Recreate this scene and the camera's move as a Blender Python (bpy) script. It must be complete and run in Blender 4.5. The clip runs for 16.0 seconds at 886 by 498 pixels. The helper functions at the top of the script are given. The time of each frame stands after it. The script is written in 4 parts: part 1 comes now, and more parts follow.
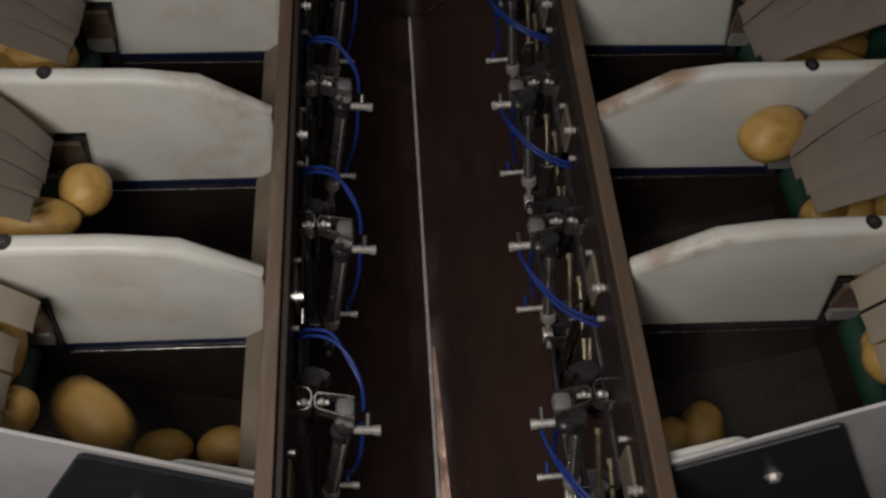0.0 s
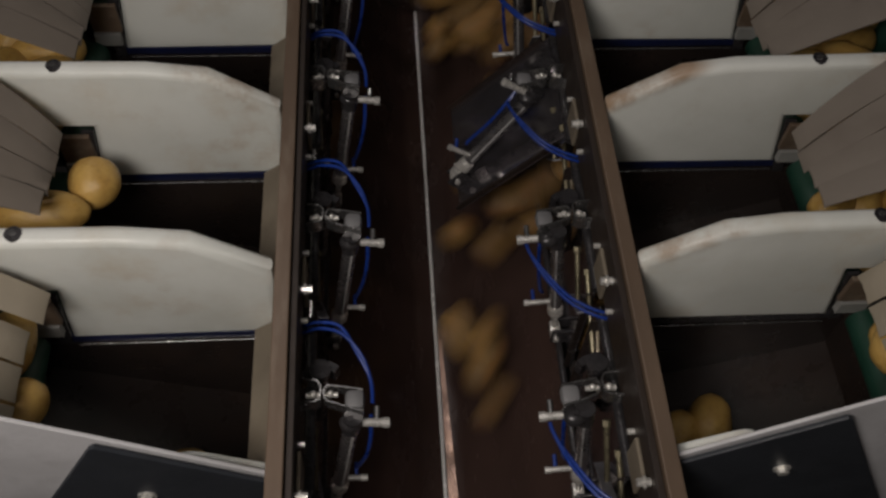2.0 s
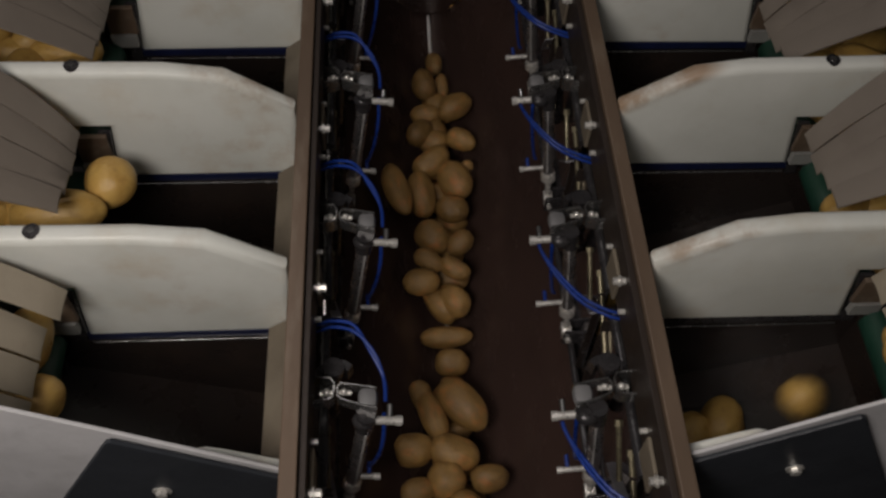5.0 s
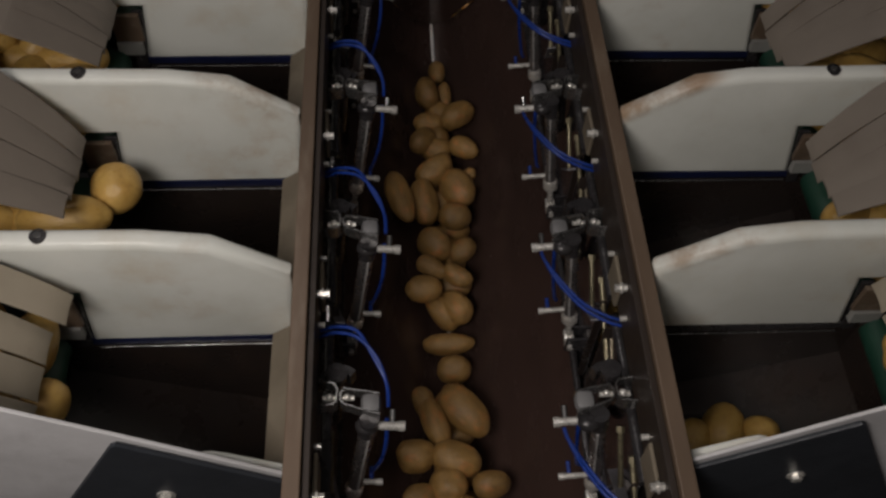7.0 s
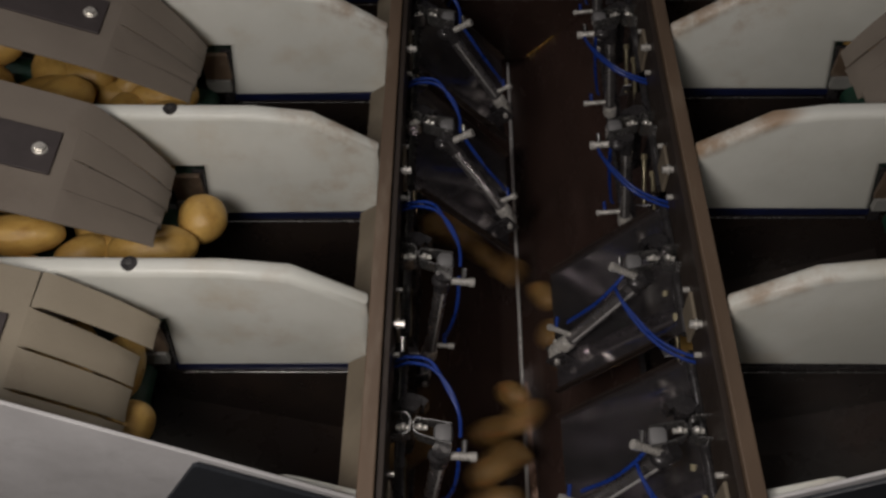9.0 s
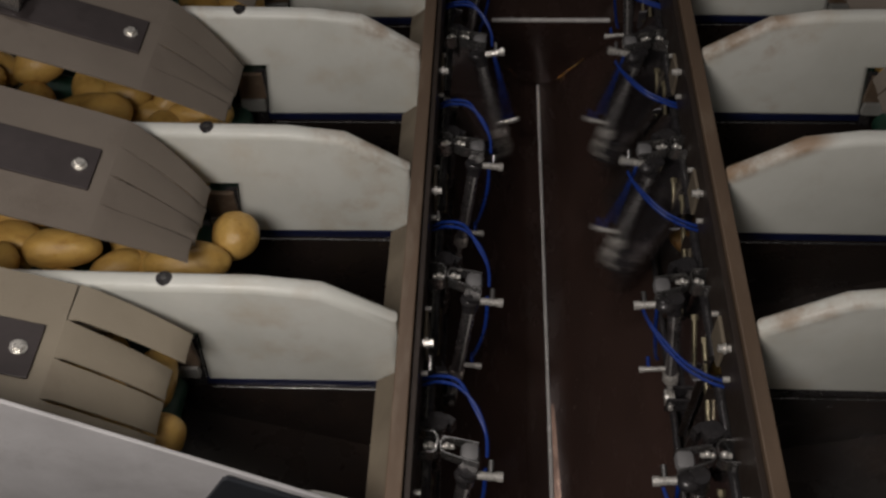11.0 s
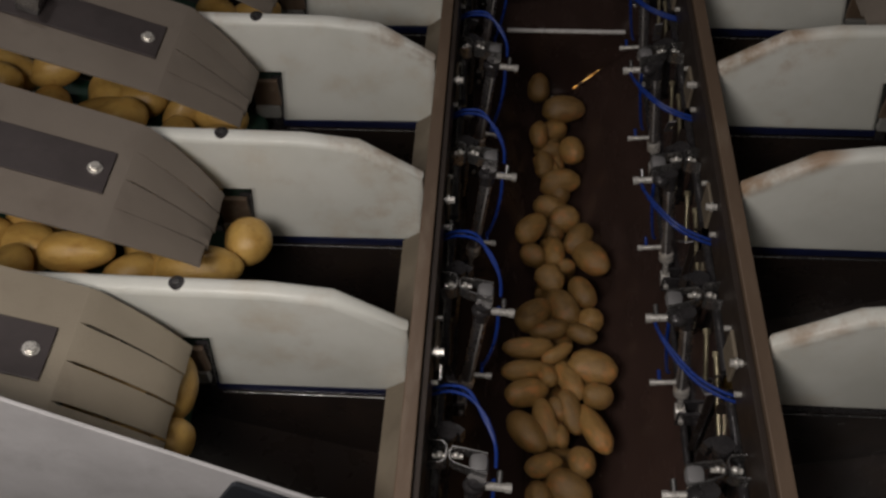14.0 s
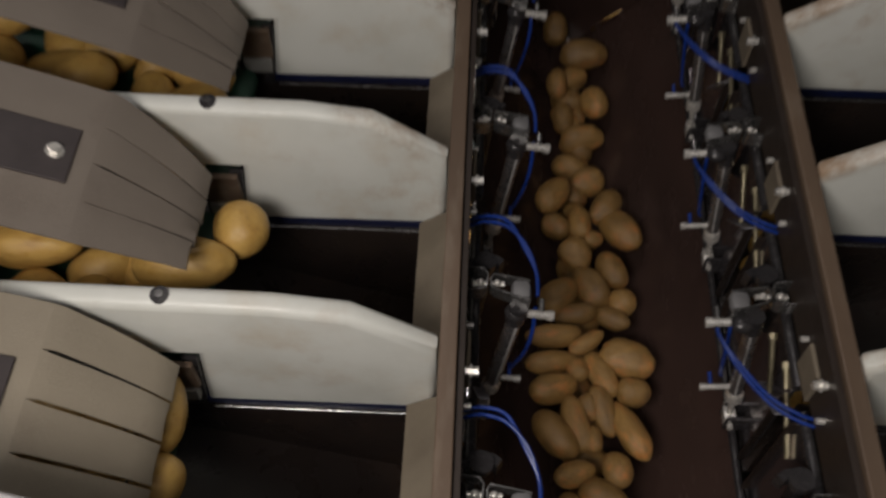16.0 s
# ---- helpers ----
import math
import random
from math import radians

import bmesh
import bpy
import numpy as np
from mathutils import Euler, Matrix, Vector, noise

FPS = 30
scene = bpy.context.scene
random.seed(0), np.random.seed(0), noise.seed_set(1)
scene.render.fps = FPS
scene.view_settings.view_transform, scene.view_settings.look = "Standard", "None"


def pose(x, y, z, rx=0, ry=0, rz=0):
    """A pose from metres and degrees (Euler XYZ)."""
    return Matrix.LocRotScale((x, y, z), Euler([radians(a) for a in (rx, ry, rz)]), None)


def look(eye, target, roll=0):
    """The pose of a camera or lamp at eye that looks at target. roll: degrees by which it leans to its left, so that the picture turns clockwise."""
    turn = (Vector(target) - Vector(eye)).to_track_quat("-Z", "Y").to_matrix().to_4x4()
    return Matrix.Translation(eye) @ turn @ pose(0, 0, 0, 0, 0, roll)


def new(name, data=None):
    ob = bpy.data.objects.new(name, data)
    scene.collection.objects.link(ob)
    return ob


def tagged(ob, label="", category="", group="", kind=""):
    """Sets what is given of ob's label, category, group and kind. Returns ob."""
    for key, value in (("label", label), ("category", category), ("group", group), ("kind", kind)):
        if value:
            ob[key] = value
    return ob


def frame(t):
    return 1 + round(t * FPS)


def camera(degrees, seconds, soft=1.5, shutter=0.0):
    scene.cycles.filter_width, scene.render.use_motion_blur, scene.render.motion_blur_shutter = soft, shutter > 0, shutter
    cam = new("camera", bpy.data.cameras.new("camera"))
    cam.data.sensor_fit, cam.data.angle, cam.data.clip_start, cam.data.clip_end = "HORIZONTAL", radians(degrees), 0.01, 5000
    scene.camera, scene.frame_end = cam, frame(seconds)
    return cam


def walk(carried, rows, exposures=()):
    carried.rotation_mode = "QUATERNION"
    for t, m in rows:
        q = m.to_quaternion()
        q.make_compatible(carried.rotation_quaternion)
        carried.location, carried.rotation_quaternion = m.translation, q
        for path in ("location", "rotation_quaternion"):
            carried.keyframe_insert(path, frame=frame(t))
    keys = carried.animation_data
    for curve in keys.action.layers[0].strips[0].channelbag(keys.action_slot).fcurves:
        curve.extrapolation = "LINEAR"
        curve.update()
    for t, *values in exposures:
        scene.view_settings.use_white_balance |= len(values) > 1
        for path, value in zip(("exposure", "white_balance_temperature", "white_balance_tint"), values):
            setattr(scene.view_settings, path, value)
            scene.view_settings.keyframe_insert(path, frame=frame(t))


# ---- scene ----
cam = camera(50.7, 16.0, soft=2.6, shutter=0.9)
PATH = [
    (0, (-0.103, -0.724, 2.697), (0.041, 0.396, 1.045), 4.6),
    (0.5, (-0.102, -0.725, 2.696), (0.038, 0.389, 1.041), 4.4),
    (1, (-0.104, -0.725, 2.697), (0.034, 0.386, 1.04), 4.3),
    (1.5, (-0.107, -0.729, 2.694), (0.028, 0.385, 1.039), 4.3),
    (2, (-0.113, -0.728, 2.696), (0.027, 0.384, 1.04), 4.5),
    (2.5, (-0.114, -0.729, 2.697), (0.021, 0.385, 1.042), 4.3),
    (3, (-0.112, -0.731, 2.696), (0.018, 0.389, 1.044), 4.0),
    (3.5, (-0.114, -0.731, 2.697), (0.016, 0.386, 1.043), 4.1),
    (4, (-0.116, -0.735, 2.694), (0.011, 0.386, 1.043), 4.0),
    (6.5, (-0.12, -0.744, 2.699), (-0.009, 0.388, 1.054), 3.6),
    (7, (-0.121, -0.748, 2.701), (-0.005, 0.393, 1.063), 3.8),
    (7.5, (-0.117, -0.753, 2.705), (-0.002, 0.397, 1.072), 3.6),
    (8, (-0.12, -0.756, 2.706), (-0.047, 0.412, 1.084), 2.1),
    (8.5, (-0.117, -0.761, 2.712), (-0.12, 0.435, 1.109), -0.6),
    (9, (-0.123, -0.766, 2.714), (-0.163, 0.443, 1.121), -1.6),
    (11.5, (-0.131, -0.773, 2.725), (-0.23, 0.473, 1.164), -2.5),
    (12, (-0.133, -0.773, 2.725), (-0.233, 0.478, 1.168), -2.2),
    (12.5, (-0.13, -0.774, 2.721), (-0.235, 0.481, 1.168), -2.3),
    (13, (-0.127, -0.774, 2.723), (-0.235, 0.48, 1.169), -2.3),
    (13.5, (-0.132, -0.773, 2.723), (-0.241, 0.483, 1.17), -2.2),
    (14, (-0.132, -0.772, 2.724), (-0.249, 0.482, 1.17), -2.4),
    (14.5, (-0.139, -0.773, 2.721), (-0.254, 0.487, 1.172), -2.4),
    (15, (-0.162, -0.772, 2.717), (-0.27, 0.496, 1.174), -1.9),
    (15.5, (-0.193, -0.7, 2.679), (-0.279, 0.547, 1.118), -1.0),
    (16, (-0.23, -0.552, 2.615), (-0.275, 0.559, 0.952), 0.3),
]
walk(cam, [(t, look(eye, target, roll)) for t, eye, target, roll in PATH], exposures=[(0.0, 0.0), (15.3, 0.0), (16.0, 0.22)])

# ---- light: dim hall lamps above, a work lamp under the far end of the machine ----
world = bpy.data.worlds.new("hall")
world.use_nodes = True
world.node_tree.nodes["Background"].inputs[0].default_value = (0.5, 0.52, 0.55, 1)
world.node_tree.nodes["Background"].inputs[1].default_value = 0.02
scene.world = world


def area_lamp(name, m, sx, sy, watts, colour):
    data = bpy.data.lights.new(name, "AREA")
    data.shape, data.size, data.size_y, data.energy, data.color = "RECTANGLE", sx, sy, watts, colour
    ob = new(name, data)
    ob.matrix_basis = m
    return ob


area_lamp("hall_lamp", look((-0.60, -0.90, 2.86), (-0.10, 0.0, 1.5)), 0.66, 0.40, 14.0, (1.0, 0.922, 0.865))
area_lamp("hall_lamp", look((-0.6, -0.9, 4.85), (-0.6, -0.9, 1.5)), 3.4, 2.2, 6.5, (1.0, 0.93, 0.925))
area_lamp("hall_lamp", look((-1.0, 1.45, 4.6), (0.0, 0.1, 1.2)), 0.5, 0.14, 9.0, (1.0, 0.93, 0.91))
work_lamp = area_lamp("work_lamp", look((-0.055, 1.176, 1.110), (-0.05, 0.72, 0.62)), 0.23, 0.09, 13, (1.0, 0.97, 0.96))
work_lamp.data.spread = radians(118)


# ---- materials ----
def material(name, colour, rough=0.5, metal=0.0, second=None, scale=6.0, amount=0.5, bump=0.0, bump_scale=60.0,
             stain=None, stain_scale=5.0, stain_at=(0.55, 0.75), vary=0.0, spec=0.5, stretch=(1, 1, 1)):
    mat = bpy.data.materials.new(name)
    mat.use_nodes = True
    nt = mat.node_tree
    bs = nt.nodes["Principled BSDF"]
    bs.inputs["Roughness"].default_value, bs.inputs["Metallic"].default_value = rough, metal
    bs.inputs["Specular IOR Level"].default_value = spec
    tc = nt.nodes.new("ShaderNodeTexCoord")
    mp = nt.nodes.new("ShaderNodeMapping")
    mp.inputs["Scale"].default_value = stretch
    nt.links.new(tc.outputs["Object"], mp.inputs["Vector"])
    place = mp.outputs["Vector"]
    if vary:
        oi = nt.nodes.new("ShaderNodeObjectInfo")
        add = nt.nodes.new("ShaderNodeVectorMath")
        mul = nt.nodes.new("ShaderNodeVectorMath")
        mul.operation = "SCALE"
        mul.inputs[0].default_value = (17.0, 31.0, 23.0)
        nt.links.new(oi.outputs["Random"], mul.inputs["Scale"])
        nt.links.new(place, add.inputs[0])
        nt.links.new(mul.outputs[0], add.inputs[1])
        place = add.outputs[0]

    def blotch(s, detail, lo, hi):
        n = nt.nodes.new("ShaderNodeTexNoise")
        n.inputs["Scale"].default_value, n.inputs["Detail"].default_value = s, detail
        n.inputs["Roughness"].default_value = 0.62
        nt.links.new(place, n.inputs["Vector"])
        r = nt.nodes.new("ShaderNodeMapRange")
        r.inputs["From Min"].default_value, r.inputs["From Max"].default_value = lo, hi
        nt.links.new(n.outputs["Fac"], r.inputs["Value"])
        return n, r.outputs["Result"]

    def mix(fac, a, b):
        m = nt.nodes.new("ShaderNodeMix")
        m.data_type = "RGBA"
        if isinstance(fac, float):
            m.inputs["Factor"].default_value = fac
        else:
            nt.links.new(fac, m.inputs["Factor"])
        for sock, v in ((m.inputs["A"], a), (m.inputs["B"], b)):
            if isinstance(v, tuple):
                sock.default_value = (*v, 1)
            else:
                nt.links.new(v, sock)
        return m.outputs["Result"]

    second = second or tuple(c * (1 - 0.35 * amount) for c in colour)
    _, f1 = blotch(scale, 6, 0.3, 0.7)
    out = mix(f1, colour, second)
    if stain:
        _, f2 = blotch(stain_scale, 8, *stain_at)
        half = nt.nodes.new("ShaderNodeMath")
        half.operation, half.inputs[1].default_value = "MULTIPLY", 0.75
        nt.links.new(f2, half.inputs[0])
        out = mix(half.outputs[0], out, stain)
    if vary:
        hsv = nt.nodes.new("ShaderNodeHueSaturation")
        mr = nt.nodes.new("ShaderNodeMapRange")
        mr.inputs["To Min"].default_value, mr.inputs["To Max"].default_value = 1 - vary, 1 + vary
        nt.links.new(oi.outputs["Random"], mr.inputs["Value"])
        nt.links.new(mr.outputs["Result"], hsv.inputs["Value"])
        nt.links.new(out, hsv.inputs["Color"])
        out = hsv.outputs["Color"]
    nt.links.new(out, bs.inputs["Base Color"])
    nr, fr = blotch(scale * 2.3, 4, 0.3, 0.7)
    rr = nt.nodes.new("ShaderNodeMapRange")
    rr.inputs["To Min"].default_value, rr.inputs["To Max"].default_value = max(rough - 0.1, 0.03), min(rough + 0.12, 1)
    nt.links.new(fr, rr.inputs["Value"])
    nt.links.new(rr.outputs["Result"], bs.inputs["Roughness"])
    if bump:
        nb, _ = blotch(bump_scale, 5, 0, 1)
        b = nt.nodes.new("ShaderNodeBump")
        b.inputs["Strength"].default_value, b.inputs["Distance"].default_value = bump, 0.002
        nt.links.new(nb.outputs["Fac"], b.inputs["Height"])
        nt.links.new(b.outputs["Normal"], bs.inputs["Normal"])
    return mat


def white_plastic(name, wear):
    """Machined white plastic: speckled brown stains in clusters, and grime worn into the sloping top edge."""
    mat = bpy.data.materials.new(name)
    mat.use_nodes = True
    nt = mat.node_tree
    bs = nt.nodes["Principled BSDF"]
    bs.inputs["Specular IOR Level"].default_value = 0.45
    tc, oi = nt.nodes.new("ShaderNodeTexCoord"), nt.nodes.new("ShaderNodeObjectInfo")

    def math_node(op, a, b=None, c=None):
        n = nt.nodes.new("ShaderNodeMath")
        n.operation = op
        for k, v in enumerate((a, b, c)):
            if v is None:
                continue
            if isinstance(v, (int, float)):
                n.inputs[k].default_value = v
            else:
                nt.links.new(v, n.inputs[k])
        return n.outputs[0]

    def ramp(v, lo, hi, to_lo=0.0, to_hi=1.0):
        r = nt.nodes.new("ShaderNodeMapRange")
        r.interpolation_type = "SMOOTHSTEP"
        for k, x in (("From Min", lo), ("From Max", hi), ("To Min", to_lo), ("To Max", to_hi)):
            r.inputs[k].default_value = x
        nt.links.new(v, r.inputs["Value"])
        return r.outputs["Result"]

    shift, move = nt.nodes.new("ShaderNodeVectorMath"), nt.nodes.new("ShaderNodeVectorMath")
    shift.operation = "SCALE"
    shift.inputs[0].default_value = (19.0, 37.0, 29.0)
    nt.links.new(oi.outputs["Random"], shift.inputs["Scale"])
    nt.links.new(tc.outputs["Object"], move.inputs[0])
    nt.links.new(shift.outputs[0], move.inputs[1])

    def cloud(scale, detail, rough=0.6):
        n = nt.nodes.new("ShaderNodeTexNoise")
        n.inputs["Scale"].default_value, n.inputs["Detail"].default_value, n.inputs["Roughness"].default_value = scale, detail, rough
        nt.links.new(move.outputs[0], n.inputs["Vector"])
        return n.outputs["Fac"]

    def mix(fac, a, b):
        m = nt.nodes.new("ShaderNodeMix")
        m.data_type = "RGBA"
        nt.links.new(fac, m.inputs["Factor"])
        for sock, v in ((m.inputs["A"], a), (m.inputs["B"], b)):
            if isinstance(v, tuple):
                sock.default_value = (*v, 1)
            else:
                nt.links.new(v, sock)
        return m.outputs["Result"]

    base = mix(ramp(cloud(5.0, 5), 0.35, 0.68), (0.755, 0.765, 0.715), (0.675, 0.685, 0.63))
    film = math_node("MULTIPLY", ramp(cloud(8.0, 6), 0.50, 0.78), 0.45)
    base = mix(film, base, (0.55, 0.44, 0.30))
    spots = math_node("MULTIPLY", ramp(cloud(4.2, 3), 0.52, 0.66), ramp(cloud(30.0, 5, 0.6), 0.42, 0.70))
    base = mix(math_node("MULTIPLY", spots, 0.12 + 0.30 * wear), base, (0.38, 0.22, 0.11))
    axes = nt.nodes.new("ShaderNodeSeparateXYZ")
    nt.links.new(tc.outputs["Object"], axes.inputs[0])
    depth = math_node("MULTIPLY_ADD", math_node("ABSOLUTE", axes.outputs["X"]), -0.558, math_node("MULTIPLY", axes.outputs["Z"], 0.83))
    edge = math_node("MULTIPLY", ramp(depth, -0.128, -0.106), ramp(cloud(11.0, 7, 0.68), 0.62 - 0.34 * wear, 0.80 - 0.22 * wear))
    base = mix(math_node("MULTIPLY", edge, 0.35 + 0.5 * wear), base, (0.30, 0.175, 0.085))
    nt.links.new(base, bs.inputs["Base Color"])
    nt.links.new(ramp(cloud(14.0, 5), 0.3, 0.7, 0.30, 0.52), bs.inputs["Roughness"])
    b = nt.nodes.new("ShaderNodeBump")
    b.inputs["Strength"].default_value, b.inputs["Distance"].default_value = 0.14, 0.002
    nt.links.new(cloud(85.0, 5), b.inputs["Height"])
    nt.links.new(b.outputs["Normal"], bs.inputs["Normal"])
    return mat


WHITE = white_plastic("white_plastic", 0.15)
WORN_WHITE = white_plastic("worn_white_plastic", 0.62)
DIRTY_WHITE = white_plastic("dirty_white_plastic", 1.0)
RAIL = material("worn_rail_steel", (0.190, 0.132, 0.090), 0.46, 0.2, (0.098, 0.068, 0.048), 6, bump=0.15, bump_scale=150,
                stain=(0.25, 0.20, 0.15), stain_scale=22, stain_at=(0.54, 0.72), stretch=(1, 0.25, 1))
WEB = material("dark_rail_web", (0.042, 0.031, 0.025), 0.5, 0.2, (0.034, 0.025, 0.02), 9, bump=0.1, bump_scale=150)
LIP = material("dusty_steel_lip", (0.22, 0.185, 0.135), 0.6, 0.1, (0.16, 0.13, 0.095), 11, bump=0.1, bump_scale=150)
TROUGH = material("dark_coated_steel", (0.066, 0.039, 0.032), 0.22, 0.2, (0.042, 0.026, 0.0215), 8, bump=0.12, bump_scale=40,
                  stain=(0.112, 0.073, 0.062), stain_scale=6, stain_at=(0.60, 0.85), stretch=(1, 0.35, 1), spec=0.6)
# light rusty colour that stands in for a lamp's reflection on the flap
GLINT = material("speckled_reflection_steel", (0.62, 0.40, 0.29), 0.30, 0.4, (0.26, 0.155, 0.11), 22, bump=0.2, bump_scale=70,
                 stain=(0.058, 0.036, 0.030), stain_scale=12, stain_at=(0.44, 0.60), stretch=(1, 0.4, 1))
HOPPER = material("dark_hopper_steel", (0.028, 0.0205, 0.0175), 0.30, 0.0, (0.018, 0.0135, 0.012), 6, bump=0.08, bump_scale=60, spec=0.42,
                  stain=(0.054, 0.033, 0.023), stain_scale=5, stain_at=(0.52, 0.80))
DOOR = material("polished_door_steel", (0.52, 0.49, 0.52), 0.12, 0.95, (0.42, 0.395, 0.415), 4, bump=0.02, bump_scale=12)
BLACK = material("black_bracket", (0.042, 0.039, 0.040), 0.26, 0.1, (0.024, 0.023, 0.025), 20)
TUBE_STEEL = material("smoked_cylinder_steel", (0.34, 0.325, 0.325), 0.28, 0.8, (0.22, 0.21, 0.21), 20, bump=0.02)
# light metal colour for the highlight line along the barrels
STREAK = material("barrel_highlight_metal", (0.58, 0.57, 0.56), 0.36, 0.4, (0.46, 0.45, 0.44), 25, bump=0.03)
CHROME = material("chrome", (0.74, 0.72, 0.67), 0.28, 0.5, (0.60, 0.58, 0.54), 30)
ZINC = material("zinc_bracket", (0.46, 0.455, 0.445), 0.22, 0.9, (0.27, 0.265, 0.26), 25, bump=0.06, bump_scale=200)
CAPGREY = material("grey_plastic", (0.19, 0.188, 0.19), 0.5, 0, (0.14, 0.138, 0.14), 20)
GREYBAR = material("grey_link", (0.21, 0.205, 0.22), 0.45, 0.2, (0.15, 0.147, 0.16), 20)
BLUE = material("blue_hose", (0.009, 0.038, 0.245), 0.32, 0, (0.006, 0.027, 0.17), 30)
SEAL = material("blue_seal", (0.009, 0.014, 0.055), 0.35, 0, (0.006, 0.009, 0.032), 20)
RUBBER = material("taupe_rubber", (0.325, 0.282, 0.214), 0.58, 0, (0.270, 0.232, 0.175), 5, bump=0.3, bump_scale=350,
                  stain=(0.185, 0.145, 0.11), stain_scale=9, stain_at=(0.56, 0.82))
# darker, greyer rubber for every bay beyond the nearest
GREY_RUBBER = material("darker_grey_rubber", (0.220, 0.188, 0.155), 0.60, 0, (0.178, 0.150, 0.124), 5, bump=0.3, bump_scale=350,
                      stain=(0.135, 0.106, 0.084), stain_scale=9, stain_at=(0.56, 0.82))
FOOT = material("grey_foot", (0.30, 0.30, 0.285), 0.5, 0.1, (0.24, 0.235, 0.22), 20)
CLAMP = material("dark_clamp_plate", (0.075, 0.062, 0.062), 0.5, 0.2, (0.055, 0.046, 0.046), 20)
GREEN = material("green_belt", (0.012, 0.055, 0.035), 0.5, 0, (0.008, 0.038, 0.024), 20, bump=0.1, bump_scale=200)
GREYPANEL = material("grey_painted_steel", (0.64, 0.63, 0.64), 0.55, 0.05, (0.50, 0.49, 0.495), 9, bump=0.22, bump_scale=160,
                     stain=(0.42, 0.41, 0.41), stain_scale=22, stain_at=(0.55, 0.85))
SLATE = material("slate_plate", (0.033, 0.037, 0.045), 0.5, 0.1, (0.025, 0.028, 0.034), 10, bump=0.08, bump_scale=120)
BRIGHT = material("bright_steel", (0.95, 0.93, 0.90), 0.22, 0.25, (0.84, 0.82, 0.79), 12, bump=0.03)
BEAM = material("beam_steel", (0.56, 0.54, 0.56), 0.34, 0.45, (0.42, 0.40, 0.42), 9, bump=0.05)
BOARD = material("white_board", (0.78, 0.77, 0.75), 0.5, 0, (0.70, 0.69, 0.66), 8, stain=(0.45, 0.38, 0.30), stain_scale=10, stain_at=(0.62, 0.85))
BELT = material("dark_belt", (0.024, 0.024, 0.022), 0.85, 0, (0.010, 0.012, 0.011), 15, bump=0.1, spec=0.05)
SLAT = material("belt_slat", (0.012, 0.017, 0.015), 0.7, 0, (0.009, 0.012, 0.011), 20, spec=0.15)
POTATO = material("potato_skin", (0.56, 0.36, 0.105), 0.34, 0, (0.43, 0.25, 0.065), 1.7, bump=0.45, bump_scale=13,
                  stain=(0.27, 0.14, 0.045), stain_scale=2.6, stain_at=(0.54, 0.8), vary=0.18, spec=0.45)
# dusty skin with the trough's shade and orange lamplight mixed into its colour
DUSTY_SHADED = material("dusty_shaded_potato_skin", (0.345, 0.200, 0.062), 0.37, 0, (0.205, 0.118, 0.038), 2.1, bump=1.0, bump_scale=9,
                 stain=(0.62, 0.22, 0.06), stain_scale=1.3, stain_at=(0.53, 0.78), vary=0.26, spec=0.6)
BRASS = material("brass_rod", (0.24, 0.21, 0.135), 0.32, 0.6, (0.16, 0.14, 0.09), 20)
WALL = material("hall_wall", (0.50, 0.49, 0.48), 0.8, 0, (0.42, 0.415, 0.41), 1.5, bump=0.1)
FLOOR = material("hall_floor", (0.10, 0.095, 0.09), 0.6, 0, (0.07, 0.066, 0.062), 2.0, bump=0.1)


# ---- mesh helpers ----
def box(bm, lo, hi, m=None, bevel=0.0):
    r = bmesh.ops.create_cube(bm, size=1)
    lo, hi = Vector(lo), Vector(hi)
    mm = Matrix.Translation((lo + hi) / 2) @ Matrix.Diagonal((*(hi - lo), 1))
    bmesh.ops.transform(bm, matrix=mm if m is None else m @ mm, verts=r["verts"])
    if bevel:
        edges = {e for v in r["verts"] for e in v.link_edges}
        bmesh.ops.bevel(bm, geom=list(edges), offset=bevel, segments=2, affect="EDGES", profile=0.5)


def rod(bm, a, b, r, seg=14, r2=None):
    a, b = Vector(a), Vector(b)
    d = b - a
    m = Matrix.Translation((a + b) / 2) @ d.to_track_quat("Z", "Y").to_matrix().to_4x4()
    bmesh.ops.create_cone(bm, cap_ends=True, segments=seg, radius1=r, radius2=r if r2 is None else r2, depth=d.length, matrix=m)


def sweep(bm, pts, r, seg=8):
    pts = [Vector(p) for p in pts]
    fine = []
    for i in range(len(pts) - 1):
        p0, p1, p2, p3 = pts[max(i - 1, 0)], pts[i], pts[i + 1], pts[min(i + 2, len(pts) - 1)]
        for k in range(6):
            u = k / 6
            fine.append(0.5 * (2 * p1 + (p2 - p0) * u + (2 * p0 - 5 * p1 + 4 * p2 - p3) * u * u + (3 * p1 - p0 - 3 * p2 + p3) * u ** 3))
    fine.append(pts[-1])
    rings = []
    for i, p in enumerate(fine):
        d = (fine[min(i + 1, len(fine) - 1)] - fine[max(i - 1, 0)]).normalized()
        q = d.to_track_quat("Z", "Y")
        rings.append([bm.verts.new(p + q @ Vector((r * math.cos(2 * math.pi * k / seg), r * math.sin(2 * math.pi * k / seg), 0))) for k in range(seg)])
    for a, b in zip(rings, rings[1:]):
        for k in range(seg):
            bm.faces.new((a[k], a[(k + 1) % seg], b[(k + 1) % seg], b[k]))
    bm.faces.new(rings[0][::-1])
    bm.faces.new(rings[-1])


